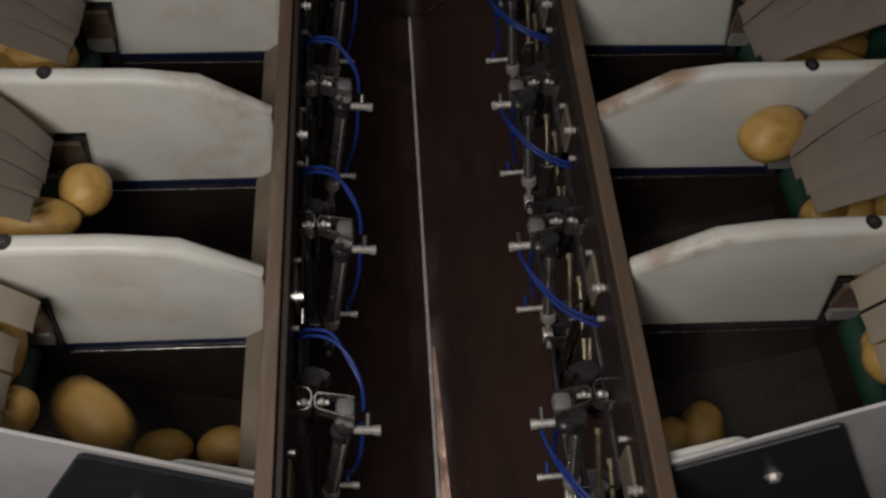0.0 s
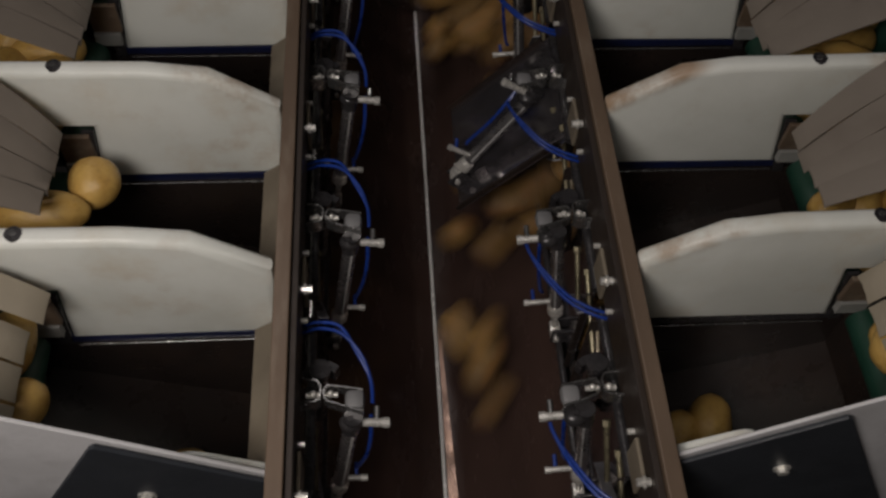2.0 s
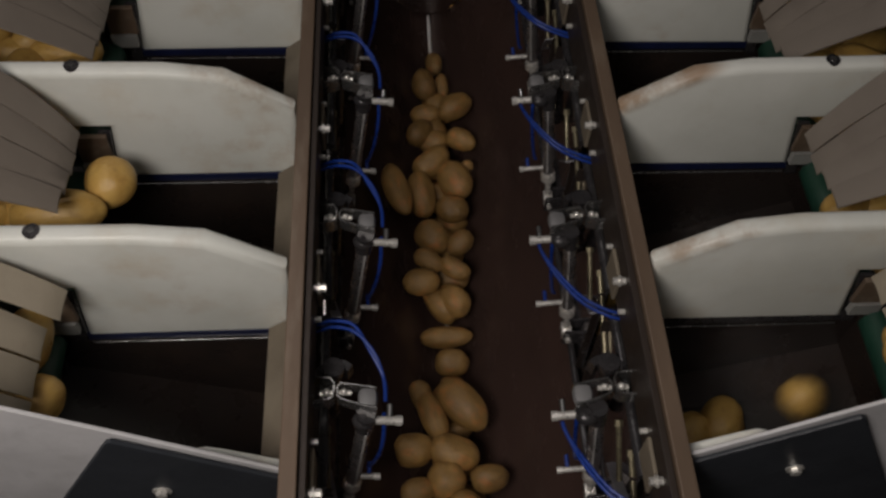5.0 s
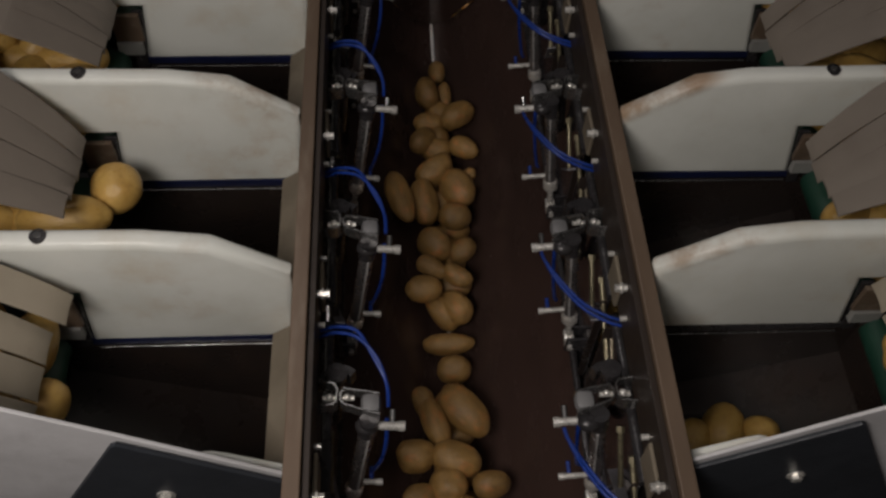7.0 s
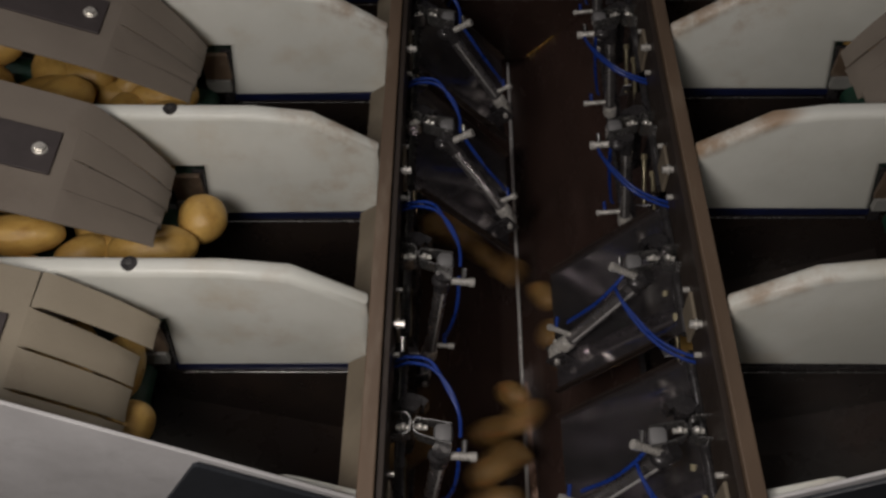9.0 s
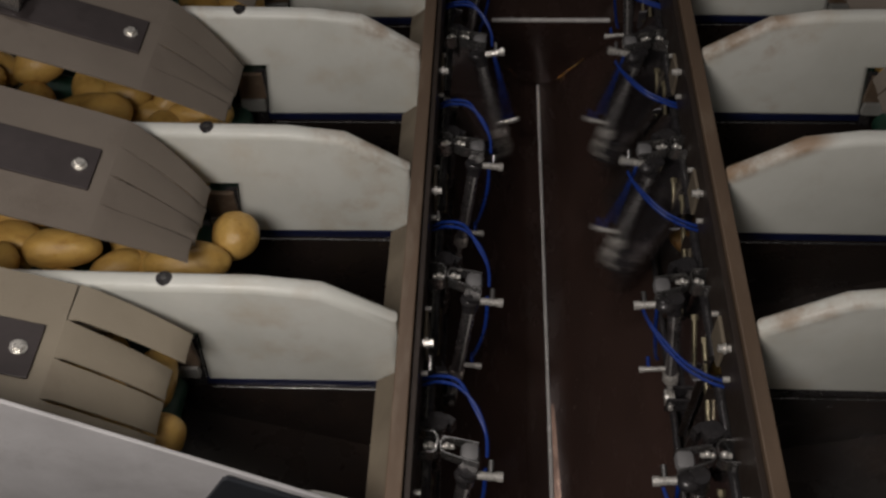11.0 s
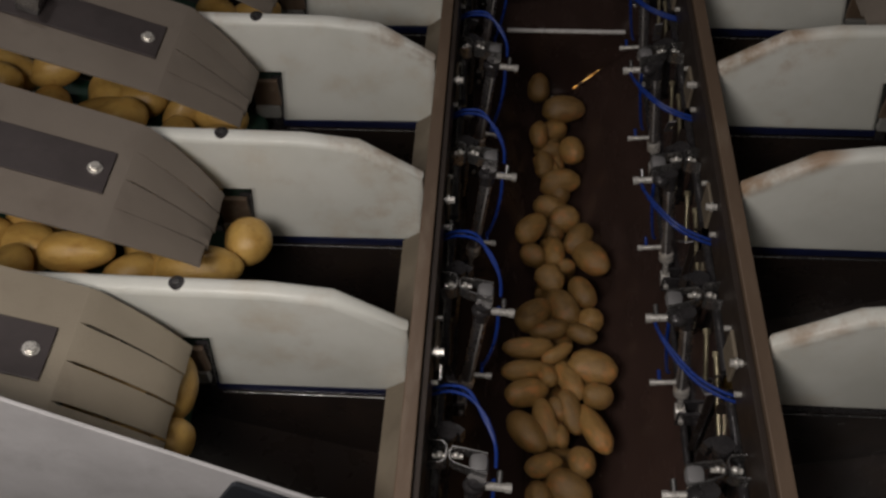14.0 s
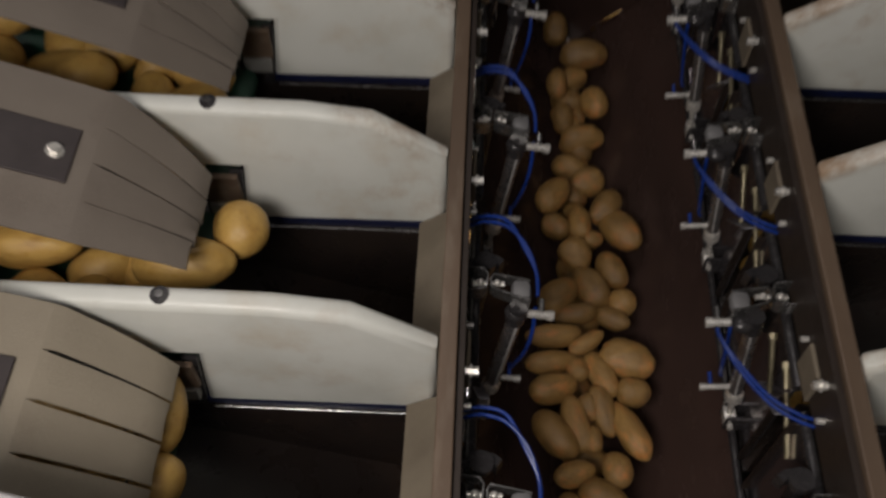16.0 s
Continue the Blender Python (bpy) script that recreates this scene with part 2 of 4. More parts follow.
def prism(bm, outline, y0, y1, bevel=0.0, segs=3):
    """A plate with an outline in x and z, between y0 and y1."""
    a = [bm.verts.new((x, y0, z)) for x, z in outline]
    b = [bm.verts.new((x, y1, z)) for x, z in outline]
    n = len(a)
    bm.faces.new(a)
    bm.faces.new(b[::-1])
    for i in range(n):
        bm.faces.new((a[i], b[i], b[(i + 1) % n], a[(i + 1) % n]))
    bmesh.ops.recalc_face_normals(bm, faces=bm.faces)
    if bevel:
        edges = [e for e in bm.edges if abs(e.verts[0].co.y - e.verts[1].co.y) < 1e-6]
        bmesh.ops.bevel(bm, geom=edges, offset=bevel, segments=segs, affect="EDGES", profile=0.5)


def strip(bm, plan, z0, z1, thick):
    """A thin upright strip along a line in plan."""
    pts = [Vector((x, y, 0)) for x, y in plan]
    sides = []
    for i, p in enumerate(pts):
        d = (pts[min(i + 1, len(pts) - 1)] - pts[max(i - 1, 0)]).normalized()
        n = Vector((-d.y, d.x, 0)) * thick / 2
        sides.append([bm.verts.new((q.x, q.y, z)) for q, z in ((p + n, z0), (p + n, z1), (p - n, z1), (p - n, z0))])
    for a, b in zip(sides, sides[1:]):
        for k in range(4):
            bm.faces.new((a[k], a[(k + 1) % 4], b[(k + 1) % 4], b[k]))
    bm.faces.new(sides[0])
    bm.faces.new(sides[-1][::-1])
    bmesh.ops.recalc_face_normals(bm, faces=bm.faces)


def sheet(bm, profile, y0, y1, thick, narrow=0.0, bend=0.0, squeeze=0.0, trim=(0.0, 0.0)):
    """A bent sheet: profile points in x and z, from y0 to y1; narrow: how far its end shifts; squeeze: how much it draws in; trim: how far each side is cut back past the fold."""
    n, rows = len(profile), []
    for i, (x, z) in enumerate(profile):
        u = i / (n - 1)
        cut = min(1.0, max(0.0, (u - 0.03) / 0.1))
        a, b = y0 + trim[0] * cut, y1 - trim[1] * cut
        rows.append([(x, (a + (b - a) * v) * (1 - squeeze * u * u) + narrow * u * u, z + bend * math.sin(math.pi * v) * u) for v in (0, 0.34, 0.67, 1)])
    top = [[bm.verts.new(p) for p in row] for row in rows]
    low = [[bm.verts.new((p[0], p[1], p[2] - thick)) for p in row] for row in rows]
    for i in range(n - 1):
        for k in range(3):
            bm.faces.new((top[i][k], top[i + 1][k], top[i + 1][k + 1], top[i][k + 1]))
            bm.faces.new((low[i][k], low[i][k + 1], low[i + 1][k + 1], low[i + 1][k]))
        for k in (0, 3):
            bm.faces.new((top[i][k], low[i][k], low[i + 1][k], top[i + 1][k]))
    for i in (0, n - 1):
        for k in range(3):
            bm.faces.new((top[i][k], top[i][k + 1], low[i][k + 1], low[i][k]))
    bmesh.ops.recalc_face_normals(bm, faces=bm.faces)


def finish(bm, name, mat, smooth=False):
    me = bpy.data.meshes.new(name)
    bm.to_mesh(me)
    bm.free()
    me.materials.append(mat)
    if smooth:
        for p in me.polygons:
            p.use_smooth = True
        me.set_sharp_from_angle(angle=radians(42))
    return me


def part(name, bm, mat, parent, label="", smooth=False):
    ob = new(name, finish(bm, name, mat, smooth))
    ob.parent = parent
    return tagged(ob, label)


def thing(name, label, category, group="", m=None, kind=""):
    ob = new(name)
    ob.empty_display_size = 0.05
    if m is not None:
        ob.matrix_basis = m
    return tagged(ob, label, category, group, kind)


def one(name, bm, mat, label, category, group="", kind="", smooth=False):
    return tagged(new(name, finish(bm, name, mat, smooth)), label, category, group, kind)


def flip(s, pts):
    return [(s * p[0], *p[1:]) for p in pts]


def sbox(bm, s, lo, hi, bevel=0.0):
    xs = sorted((s * lo[0], s * hi[0]))
    box(bm, (xs[0], lo[1], lo[2]), (xs[1], hi[1], hi[2]), None, bevel)


PITCH = 0.30
BAYS = (-0.3, 0.0, 0.3, 0.6, 0.9, 1.2)

# ---- the hall ----
bm = bmesh.new()
box(bm, (-5, -5, -0.1), (5, 6, 0))
one("floor", bm, FLOOR, "dark concrete hall floor under the machine", "floor", kind="structure")
for nm, lo, hi in (("wall_north", (-5, 6, 0), (5, 6.2, 5)), ("wall_south", (-5, -5.2, 0), (5, -5, 5)),
                   ("wall_west", (-5.2, -5.2, 0), (-5, 6.2, 5)), ("wall_east", (5, -5.2, 0), (5.2, 6.2, 5))):
    bm = bmesh.new()
    box(bm, lo, hi)
    one(nm, bm, WALL, "plain dim grey hall wall", "wall", kind="structure")
bm = bmesh.new()
box(bm, (-5.2, -5.2, 5), (5.2, 6.2, 5.2))
one("ceiling", bm, WALL, "plain dim grey hall ceiling", "ceiling", kind="structure")


# ---- rails along the trough ----
def side_rail(s):
    rail = thing("side_rail", "long brown worn steel rail beside the trough", "rail", "rails beside the trough")
    bm = bmesh.new()
    sbox(bm, s, (0.2335, -0.75, 1.575), (0.256, 1.75, 1.6), 0.002)
    part("rail_cap", bm, RAIL, rail, "brown worn steel cap")
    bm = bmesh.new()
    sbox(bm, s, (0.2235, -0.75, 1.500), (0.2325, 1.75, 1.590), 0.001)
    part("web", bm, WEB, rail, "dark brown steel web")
    for y in BAYS:
        bm = bmesh.new()
        prism(bm, flip(s, [(0.246, 1.489), (0.250, 1.493), (0.299, 1.454), (0.295, 1.450)]), y + 0.004, y + PITCH - 0.0310)
        part("lip", bm, LIP, rail, "dusty grey steel lip")
        bm = bmesh.new()
        rod(bm, (s * 0.227, y - 0.031, 1.565), (s * 0.206, y - 0.031, 1.565), 0.0058, 6)
        rod(bm, (s * 0.217, y - 0.031, 1.565), (s * 0.214, y - 0.031, 1.565), 0.0085, 16)
        part("bolt", bm, CHROME, rail, "shiny hexagon bolt")
        bm = bmesh.new()
        sbox(bm, s, (0.2165, y - 0.024, 1.500), (0.2230, y + 0.034, 1.556), 0.0025)
        part("tab", bm, LIP, rail, "dull steel tab")
        for dy in (0.05, 0.235):
            bm = bmesh.new()
            rod(bm, (s * 0.226, y + dy, 1.535), (s * 0.214, y + dy, 1.535), 0.0045, 8)
            part("screw", bm, CHROME, rail, "small shiny screw")
    return rail


side_rail(-1)
side_rail(1)


# ---- white dividers ----
def notch(s, y):
    """Where the notch for the feed belt cuts into the divider at y: x above and below."""
    near = 0.013 if y < 0.1 else 0.0
    return (0.563 + near, 0.584 + near) if s > 0 else (0.551 + near * 0.6, 0.566 + near * 0.4)


def divider(s, y):
    xt, xb = notch(s, y)
    th = thing("divider_panel", "thick white plastic divider panel with brown stains", "panel", "dividers between the hoppers")
    th.location = (s * 0.45, y, 1.55)
    lift = 0.0 if s > 0 else 0.0028
    zb = 1.437 if y < 0.1 else 1.452 if s > 0 else 1.445
    off = Matrix.Translation((-s * 0.45, -y, -1.55))
    bm = bmesh.new()
    prism(bm, flip(s, [(0.258, 1.6 if s > 0 else 1.605), (0.365 if s > 0 else 0.359, 1.672 if s > 0 else 1.676), (0.45, 1.686 if s > 0 else 1.689), (1.25, 1.70), (1.25, 1.565), (xt, 1.568), (xb, zb), (0.274, zb + 0.003), (0.258, zb + 0.014)]),
          y - 0.029, y + 0.003, 0.013, 5)
    bmesh.ops.transform(bm, matrix=Matrix.Translation((0, -y, -1.55)), verts=bm.verts)
    skin = (DIRTY_WHITE if y > 0.1 else WORN_WHITE) if s > 0 else (WORN_WHITE if y > 0.1 else WHITE)
    part("panel", bm, skin, th, smooth=True).location = (-s * 0.45, 0, 0)
    bm = bmesh.new()
    rod(bm, (s * 0.578, y - 0.013, 1.680 + lift), (s * 0.578, y - 0.013, 1.6898 + lift), 0.0112, 20)
    bmesh.ops.transform(bm, matrix=off, verts=bm.verts)
    washer = part("bolt_recess", bm, BLACK, th, "dark sunk bolt hole", True)
    bm = bmesh.new()
    rod(bm, (s * 0.578, y - 0.013, 1.688 + lift), (s * 0.578, y - 0.013, 1.6915 + lift), 0.0055, 6)
    bmesh.ops.transform(bm, matrix=off, verts=bm.verts)
    part("bolt", bm, ZINC, washer, "steel bolt head")
    bm = bmesh.new()
    sbox(bm, s, (0.285, y - 0.026, zb - 0.013), (xb + 0.008, y - 0.012, zb + 0.004), 0.002)
    bmesh.ops.transform(bm, matrix=off, verts=bm.verts)
    part("seal", bm, BLACK if s > 0 and y < 0.1 else SEAL, th, "dark rubber seal")
    bm = bmesh.new()
    sbox(bm, s, (0.288, y - 0.030, zb - 0.0175), (xb - 0.004, y - 0.0265, zb - 0.015), 0.001)
    bmesh.ops.transform(bm, matrix=off, verts=bm.verts)
    part("edge_strip", bm, ZINC, th, "thin bright steel edge")


for side in (-1, 1):
    for y in (0.0, 0.3, 0.6, 0.9, 1.2, 1.5):
        divider(side, y)


# ---- end panels ----
def end_panel(s):
    th = thing("end_panel", "grey painted steel end panel with slanted top", "panel", "end panels")
    bm = bmesh.new()
    prism(bm, flip(s, [(0.25, 1.575), (0.435, 1.712), (0.66, 1.874), (1.2, 2.262), (1.2, 1.2), (0.25, 1.2)]), -0.305, -0.300, 0.001, 1)
    part("sheet", bm, GREYPANEL, th)
    bm = bmesh.new()
    prism(bm, flip(s, [(0.248, 1.567), (0.431, 1.702), (0.438, 1.698), (0.602, 1.40), (0.66, 1.23), (0.248, 1.23)]), -0.314, -0.3075, 0.002, 2)
    part("plate", bm, SLATE, th, "dark slate plate")
    bm = bmesh.new()
    rod(bm, (s * 0.405, -0.314, 1.548), (s * 0.405, -0.322, 1.548), 0.0075, 6)
    rod(bm, (s * 0.405, -0.313, 1.548), (s * 0.405, -0.316, 1.548), 0.012, 18)
    part("bolt", bm, CHROME, th, "shiny bolt")
    bm = bmesh.new()
    prism(bm, flip(s, [(0.258, 1.556), (0.325, 1.597), (0.345, 1.606), (0.358, 1.602), (0.366, 1.42), (0.29, 1.42), (0.262, 1.47)]), -0.297, -0.28, 0.004)
    part("backing", bm, WHITE, th, "white plastic backing plate", True)


end_panel(-1)
end_panel(1)


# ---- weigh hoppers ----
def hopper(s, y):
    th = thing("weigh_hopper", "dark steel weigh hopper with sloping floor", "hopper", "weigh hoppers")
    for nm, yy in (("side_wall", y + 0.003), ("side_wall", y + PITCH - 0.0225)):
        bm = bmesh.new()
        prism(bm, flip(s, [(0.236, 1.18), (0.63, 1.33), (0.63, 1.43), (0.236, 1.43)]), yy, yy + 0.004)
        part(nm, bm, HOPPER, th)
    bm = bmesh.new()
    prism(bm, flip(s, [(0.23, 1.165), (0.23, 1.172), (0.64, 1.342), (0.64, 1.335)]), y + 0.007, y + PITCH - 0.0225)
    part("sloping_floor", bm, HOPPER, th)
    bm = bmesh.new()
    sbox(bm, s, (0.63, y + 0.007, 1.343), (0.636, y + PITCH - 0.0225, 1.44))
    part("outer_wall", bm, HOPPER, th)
    bm = bmesh.new()
    xt, xb = notch(s, y + PITCH)
    prism(bm, flip(s, [(xt + 0.001, 1.562), (xt + 0.02, 1.562), (xb + 0.02, 1.43), (xb + 0.001, 1.43)]), y + PITCH - 0.0300, y + PITCH - 0.0240)
    part("corner_plate", bm, BLACK, th, "dark corner plate")


for side in (-1, 1):
    for y in BAYS:
        hopper(side, y)


# ---- discharge doors, hinged at the rail; the mesh hangs from its hinge ----
HINGE_X, HINGE_Z = {-1: 0.212, 1: 0.224}, 1.475
PIVOT_X, PIVOT_Z = {-1: 0.152, 1: 0.170}, 1.505
doors, cylinders = {}, {}


def door(s, y):
    th = thing("discharge_door", "dark steel discharge door hanging below the rail", "door", "discharge doors",
               pose(s * HINGE_X[s], y + 0.14, HINGE_Z))
    bm = bmesh.new()
    box(bm, (-0.002, -0.128, -0.268), (0.002, 0.128, -0.008), None, 0.001)
    part("leaf", bm, DOOR, th, "polished dark steel leaf")
    for dy in (-0.126, 0.126):
        bm = bmesh.new()
        sbox(bm, -s, (0.002, dy - 0.002, -0.268), (0.012, dy + 0.002, -0.02))
        part("stiffener", bm, HOPPER, th, "folded side stiffener")
    bm = bmesh.new()
    rod(bm, (0, -0.132, 0), (0, 0.132, 0), 0.008, 12)
    part("hinge_rod", bm, BLACK, th, "black hinge rod", True)
    bm = bmesh.new()
    for dy in (-0.076, -0.050):
        sbox(bm, -s, (0.001, dy - 0.003, -0.268), (0.030, dy + 0.003, -0.228), 0.002)
    clevis = part("clevis", bm, BLACK, th, "black steel clevis")
    bm = bmesh.new()
    rod(bm, (-s * 0.022, -0.086, -0.248), (-s * 0.022, -0.04, -0.248), 0.005, 10)
    part("pin", bm, CHROME, clevis, "shiny clevis pin", True)
    doors[(s, round(y, 2))] = th


def cylinder(s, y):
    yc = y + 0.097
    # fixed bracket on the rail
    br = thing("pivot_bracket", "zinc-plated steel pivot bracket bolted below the rail", "bracket", "pivot brackets")
    fork = [(0.134, yc + 0.010), (0.160, yc + 0.018), (0.182, yc + 0.026), (0.1875, yc + 0.031), (0.1885, yc + 0.042), (0.184, yc + 0.050), (0.160, yc + 0.046), (0.134, yc + 0.041)]
    bm = bmesh.new()
    strip(bm, flip(s, fork), 1.500, 1.522, 0.0024)
    part("fork", bm, ZINC, br, smooth=True)
    yoke = [(0.2235, yc + 0.024), (0.200, yc + 0.026), (0.1935, yc + 0.030), (0.1925, yc + 0.050), (0.198, yc + 0.058), (0.2235, yc + 0.060)]
    bm = bmesh.new()
    strip(bm, flip(s, yoke), 1.496, 1.522, 0.0024)
    part("yoke", bm, ZINC, br, smooth=True)
    bm = bmesh.new()
    sbox(bm, s, (0.1325, yc + 0.014, 1.502), (0.160, yc + 0.0435, 1.5225), 0.0085)
    part("cap", bm, CAPGREY, br, "grey plastic cap", True)
    for dx, r in ((0.179, 0.0052), (0.2025, 0.0060)):
        bm = bmesh.new()
        rod(bm, (s * (dx - 0.010), yc + 0.039, 1.512), (s * (dx + 0.010), yc + 0.039, 1.512), r * 0.75, 10)
        bmesh.ops.create_uvsphere(bm, u_segments=12, v_segments=8, radius=r, matrix=Matrix.Translation((s * dx, yc + 0.039, 1.515)))
        part("bolt", bm, CHROME, br, "shiny domed bolt", True)
    bm = bmesh.new()
    bmesh.ops.create_uvsphere(bm, u_segments=16, v_segments=10, radius=0.0145, matrix=Matrix.Translation((s * 0.152, yc + 0.004, 1.497)) @ Matrix.Diagonal((1.15, 1.0, 0.75, 1)))
    rod(bm, (s * 0.152, yc + 0.004, 1.500), (s * 0.152, yc + 0.004, 1.511), 0.0045, 8)
    part("knuckle", bm, BLACK, br, "black ball knuckle", True)
    bm = bmesh.new()
    box(bm, (-0.008, -0.0015, -0.085), (0.008, 0.0015, 0.085), Matrix.Translation((s * 0.203, yc - 0.060, 1.405)) @ Matrix.Rotation(radians(-s * 9), 4, "Y") @ Matrix.Rotation(radians(40), 4, "X"), 0.001)
    part("guide_bar", bm, GREYBAR, br, "flat grey guide bar")
    for k, (x0, y0, z0, x1, y1, z1) in enumerate(((0.2125, -0.045, 1.465, 0.2155, -0.150, 1.405), (0.2050, 0.005, 1.455, 0.2060, -0.060, 1.400))):
        bm = bmesh.new()
        rod(bm, (s * x0, yc + y0, z0), (s * x1, yc + y1, z1), 0.0042, 10)
        rod(bm, (s * x0, yc + y0, z0), (s * x0, yc + y0 + 0.008, z0 + 0.005), 0.0065, 6)
        part("guide_rod", bm, BRASS if s > 0 or k else ZINC, br, "thin brass-coloured guide rod", True)
    bm = bmesh.new()
    strip(bm, flip(s, [(0.172 + 0.046 * u, yc + 0.068 + 0.030 * math.sin(math.pi * (0.25 + 0.6 * u))) for u in (0, 0.2, 0.4, 0.6, 0.8, 1)]), 1.462, 1.490, 0.012)
    part("buffer_strap", bm, BLACK, br, "black curved rubber strap", True)
    bm = bmesh.new()
    rod(bm, (s * 0.196, yc + 0.085, 1.49), (s * 0.207, yc + 0.080, 1.36), 0.012, 14)
    rod(bm, (s * 0.196, yc + 0.085, 1.488), (s * 0.195, yc + 0.086, 1.50), 0.016, 14)
    part("damper", bm, BLACK, br, "black rubber damper", True)
    br.location = (0.003, -0.010, 0) if s > 0 else (-0.003, -0.006, 0)
    # swinging cylinder, hanging from its pivot; local z points up along it
    th = thing("pneumatic_cylinder", "slim steel pneumatic cylinder with blue air hose", "cylinder", "pneumatic cylinders",
               pose(s * PIVOT_X[s], yc, PIVOT_Z))
    bm = bmesh.new()
    rod(bm, (0, 0, -0.018), (0, 0, -0.198), 0.0112, 20)
    barrel = part("barrel", bm, TUBE_STEEL, th, smooth=True)
    # the barrel's long highlight, added as a thin bright strip
    bm = bmesh.new()
    box(bm, (-s * 0.003 - 0.0016, -0.0138, -0.190), (-s * 0.003 + 0.0016, -0.0100, -0.032), None, 0.0008)
    part("sensor_rail", bm, STREAK, barrel, "thin bright strip for the barrel's highlight")
    bm = bmesh.new()
    rod(bm, (0, 0, 0.004), (0, 0, -0.03), 0.0135, 18)
    part("head_cap", bm, BLACK, th, "black head cap", True)
    bm = bmesh.new()
    rod(bm, (0, 0, -0.205), (0, 0, -0.197), 0.0142, 18, 0.0118)
    rod(bm, (0, 0, -0.205), (0, 0, -0.220), 0.0142, 18)
    part("end_cap", bm, CHROME, th, "bright end cap", True)
    for z, ln, r in ((-0.010, 0.048, 0.0060), (-0.187, 0.038, 0.0046)):
        bm = bmesh.new()
        ln += 0.014 if s > 0 else 0.0
        rod(bm, (-s * 0.006, 0.0, z), (-s * ln, 0.0, z), r, 12)
        rod(bm, (-s * (ln - 0.006), 0.0, z), (-s * (ln + 0.003), 0.0, z), r * 1.25, 8)
        fitting = part("hose_fitting", bm, CHROME, th, "shiny push-in hose fitting", True)
        bm = bmesh.new()
        rod(bm, (-s * (ln - 0.014), 0.004, z), (-s * (ln - 0.014), 0.022, z + 0.006), r * 0.75, 10)
        part("collar", bm, BLUE if z < -0.1 else ZINC, fitting, "hose collar", True)
    bm = bmesh.new()
    sweep(bm, [(-s * 0.026, 0.012, -0.012), (-s * 0.030, -0.002, -0.05), (-s * 0.030, -0.004, -0.10), (-s * 0.026, 0.008, -0.160), (-s * 0.022, 0.012, -0.174)], 0.0032)
    part("link_hose", bm, BLUE, th, "thin blue air hose", True)
    bm = bmesh.new()
    rod(bm, (0, 0, 0.04), (0, 0, -0.065), 0.0055, 12)
    box(bm, (-0.009, -0.012, -0.085), (0.009, 0.012, -0.058), None, 0.002)
    piston = part("piston_rod", bm, CHROME, th, "chromed piston rod with clevis", True)
    piston.location = (0, 0, -0.20)
    # blue hoses from the rail to the head
    hs = thing("air_hose", "pair of bright blue plastic air hoses", "hose", "air hoses")
    way = 1 if s < 0 else -1
    for k in range(2):
        bm = bmesh.new()
        e = 0.010 * k
        if way > 0:
            pts = [(s * 0.224, y + 0.232 + e, 1.505), (s * 0.200, y + 0.234 + e, 1.514), (s * 0.168, y + 0.222 + e, 1.520), (s * 0.141 + s * e * 0.4, y + 0.192, 1.515), (s * 0.127, y + 0.155, 1.505), (s * 0.125, y + 0.122, 1.497)]
        else:
            pts = [(s * 0.236, y - 0.050 - e, 1.50), (s * 0.205, y - 0.043 - e, 1.505), (s * 0.170, y - 0.018 - e, 1.505), (s * 0.140, y + 0.030 - e, 1.50), (s * 0.124, y + 0.065, 1.495), (s * 0.120, y + 0.085, 1.492)]
        sweep(bm, pts, 0.0028)
        part("hose", bm, BLUE, hs, smooth=True)
    cylinders[(s, round(y, 2))] = (th, piston)


for side in (-1, 1):
    for y in BAYS:
        door(side, y)
        cylinder(side, y)

# ---- the V trough: two long flaps, ridge beam, end wall ----
VZ, VX, VTOP = 1.03, 0.205, 1.205
trough_flaps = {}
for s in (-1, 1):
    th = thing("trough_flap", "long dark brown steel flap forming the trough", "flap", "trough flaps", pose(s * VX, 0.5, VTOP))
    bm = bmesh.new()
    prism(bm, [(0, 0), (s * -(VX - 0.046), VZ - VTOP + 0.012), (s * -(VX - 0.034), VZ - VTOP + 0.0055), (s * -(VX - 0.0043), VZ - VTOP), (s * -(VX - 0.0043), VZ - VTOP - 0.005), (s * -(VX - 0.034), VZ - VTOP + 0.0), (0, -0.006)], -1.2, 0.638)
    part("flap_sheet", bm, TROUGH, th, smooth=True)
    bm = bmesh.new()
    rod(bm, (s * 0.006, -1.2, -0.002), (s * 0.006, 0.632, -0.002), 0.007, 10)
    part("hinge_rod", bm, BLACK, th, "black hinge rod", True)
    if s > 0:
        # lamp reflection near the lower edge, laid on as a lighter coloured strip
        patch = bmesh.new()
        prism(patch, [(-(VX - 0.005), VZ - VTOP + 0.0012), (-(VX - 0.032), VZ - VTOP + 0.0061), (-(VX - 0.030), VZ - VTOP + 0.0050), (-(VX - 0.005), VZ - VTOP + 0.0002)], -0.92, -0.33)
        for v in patch.verts:
            if v.co.y > -0.4 and v.co.x > -(VX - 0.02):
                v.co.x, v.co.z = -(VX - 0.011), v.co.z - 0.0038
        part("worn_strip", patch, GLINT, th, "rust-speckled strip coloured as a lamp reflection beside the edge")
    trough_flaps[s] = th

    skirt = thing("skirt_plate", "dark steel skirt plate outside the trough", "plate", "skirt plates")
    bm = bmesh.new()
    sbox(bm, s, (0.222, -0.75, 0.55), (0.228, 1.7, 1.15))
    part("sheet", bm, HOPPER, skirt)

